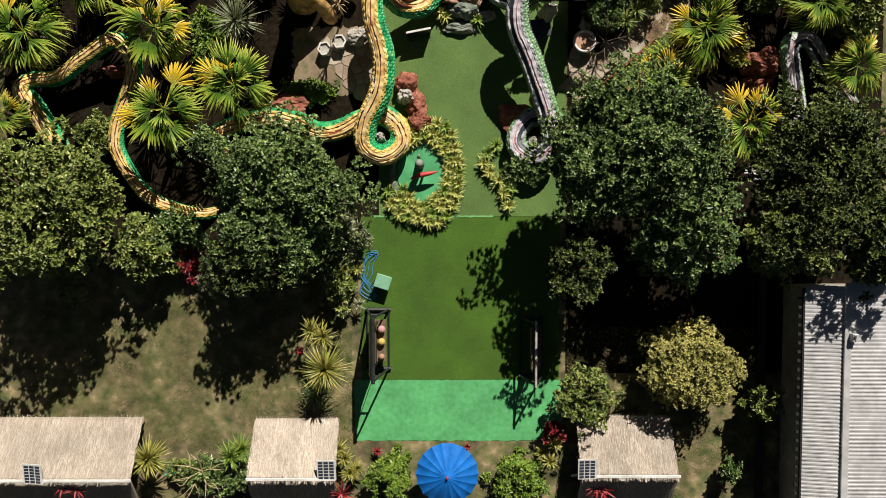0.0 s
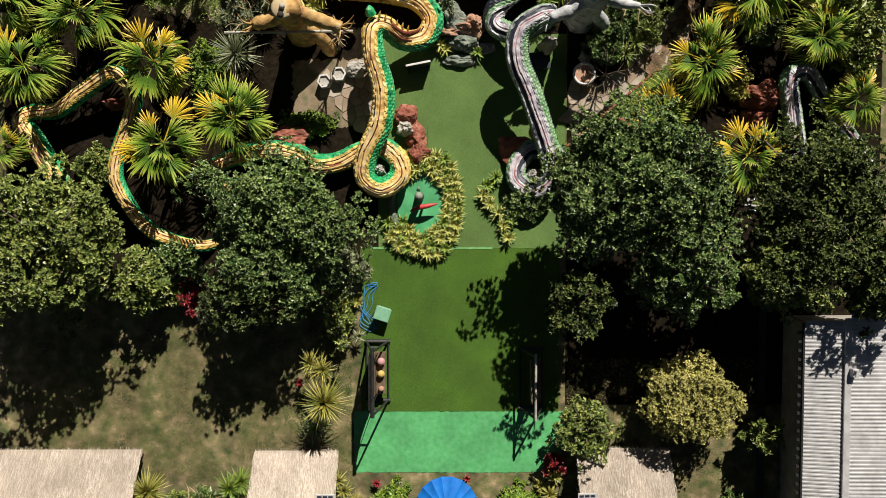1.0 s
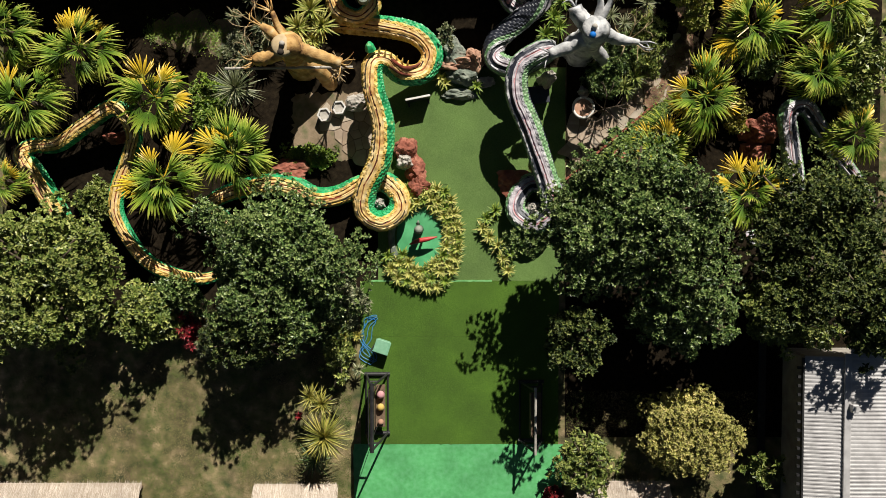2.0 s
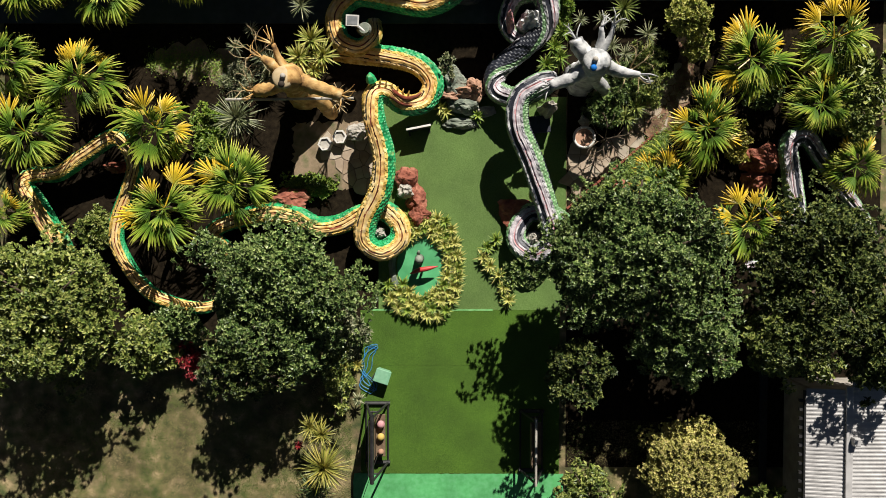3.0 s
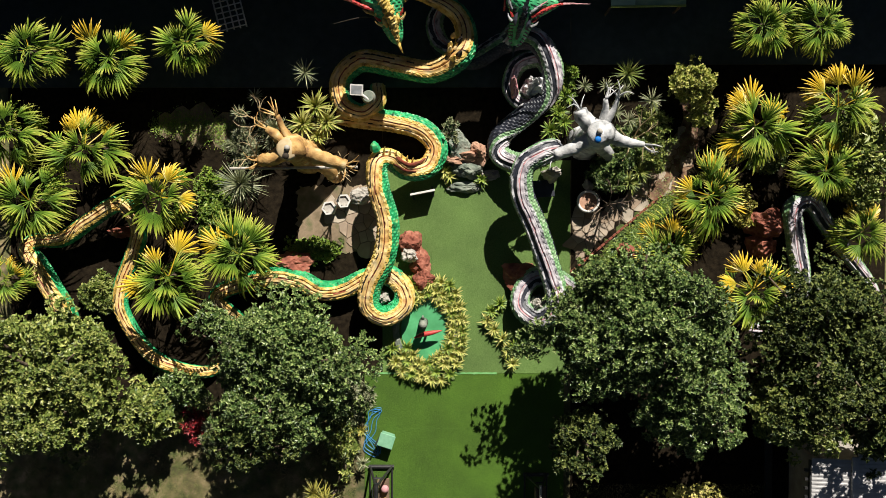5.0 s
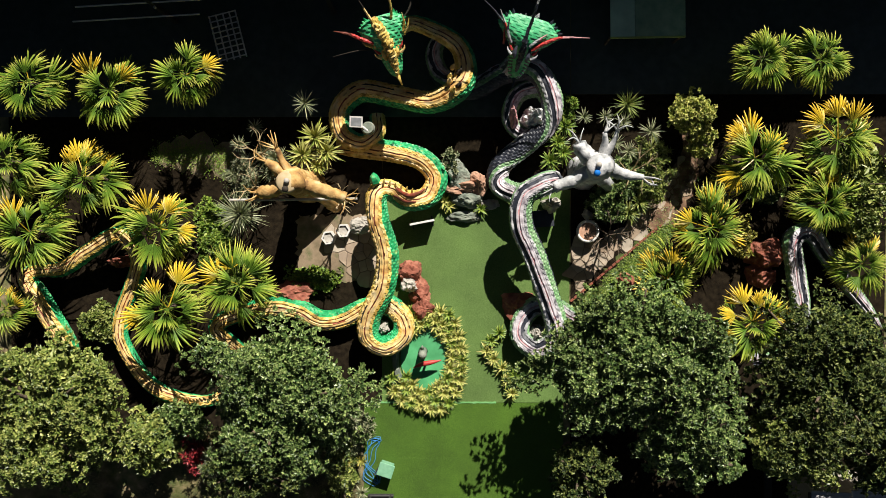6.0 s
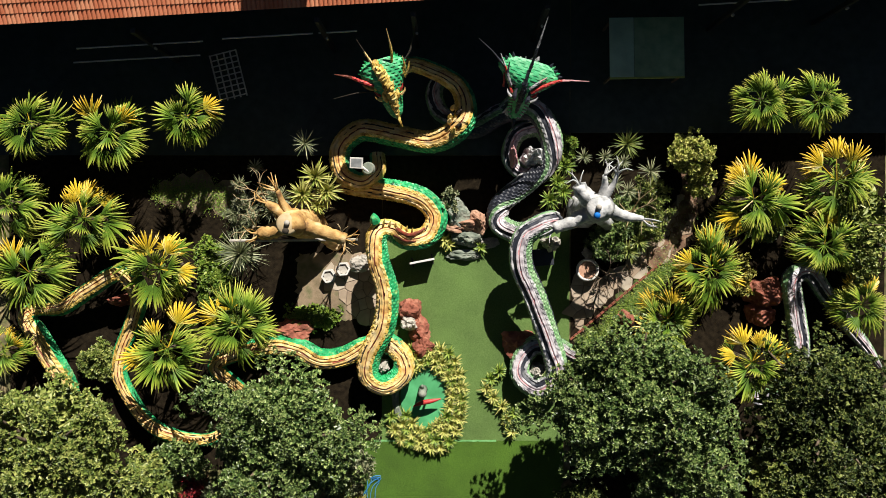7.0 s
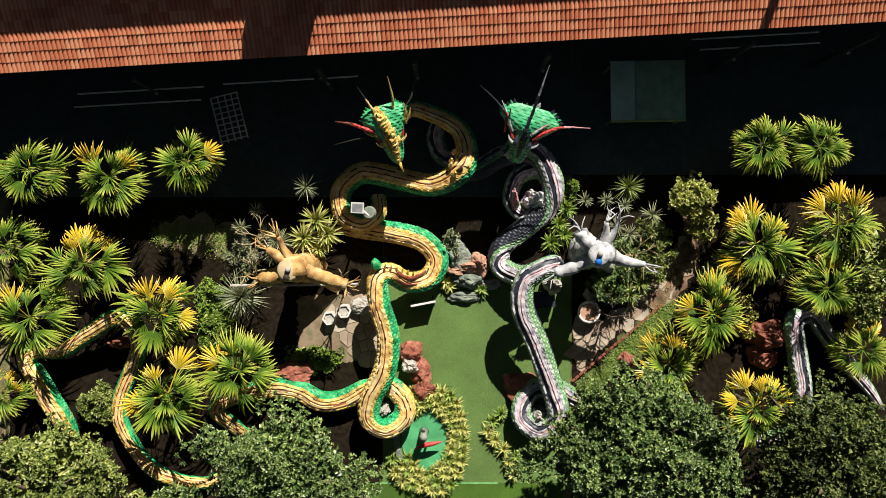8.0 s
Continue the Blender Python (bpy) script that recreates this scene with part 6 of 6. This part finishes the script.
paving("paving_east", 4.7, 9.8, 4.0, 9.6, lambda x, y: x > 4.95 and 4.3 + (x - 5.05) * 0.86 < y < 6.75 + (x - 5.05) * 0.62 and not (6.0 < x < 7.9 and y > 6.6 + (x - 6) * 0.55), 0.42, 501, "tan crazy paving between mat and palms")
paving("paving_west", -7.0, -2.6, 4.7, 7.6, lambda x, y: -4.75 < x < -2.75 and y > 5.0 + max(0, (-3.7 - x)) * 0.9 and y < 7.2, 0.42, 502, "pale crazy paving under the stools")
for k in range(24):
    u = k / 23
    tagged(part("edging_brick", box(-0.085, 0.085, -0.045, 0.045, 0, 0.09, 0.012), M_ROCK_RED, None, m=pose(5.0 + u * 3.5, 4.1 + u * 2.98, 0.0, 0, 0, 40)), "red edging brick along the paving", "brick", "edging bricks")


# ---- roof tiles, the lowest two courses each a tile of its own ----
def tile_shape(mat):
    verts, faces = [], []
    prof = [(-0.15, 0.0), (-0.12, 0.035), (-0.075, 0.05), (-0.03, 0.035), (0.0, 0.0), (0.03, 0.035), (0.075, 0.05), (0.12, 0.035), (0.15, 0.0)]
    for lift in (0.02, 0.0):
        for y in (-0.03, 0.36):
            for x, z in prof:
                verts.append((x, y, z + lift + (0.03 if y < 0 else 0.0)))
    n = len(prof)
    for k in range(n - 1):
        faces += [(k, k + 1, n + k + 1, n + k), (2 * n + k, 3 * n + k, 3 * n + k + 1, 2 * n + k + 1), (k, 2 * n + k, 2 * n + k + 1, k + 1)]
    return verts, faces


tv, tf = tile_shape(M_TILE)
TILE = mesh_of("roof_tile", tv, tf, M_TILE)
rest_v, rest_f = [], []
rng = np.random.default_rng(77)
for row in range(13):
    for col in range(150):
        x = -19.2 + col * 0.3
        m = pose(x, row * 0.335 * math.cos(SLOPE) - 0.06, 4.93 + row * 0.335 * math.sin(SLOPE), math.degrees(SLOPE), 0, rng.normal() * 0.6) @ Matrix.Translation((0, 0, rng.normal() * 0.003))
        if row < 3 and -15.4 < x < 14.6:
            child("roof_tile", TILE, lower_roof, m)
        else:
            o = len(rest_v)
            rest_v += [m @ Vector(q) for q in tv]
            rest_f += [tuple(i + o for i in q) for q in tf]
ob = child("roof_tile_field", mesh_of("roof_tile_field", rest_v, rest_f, M_TILE_J), lower_roof)
ob["kind"] = "stuff"
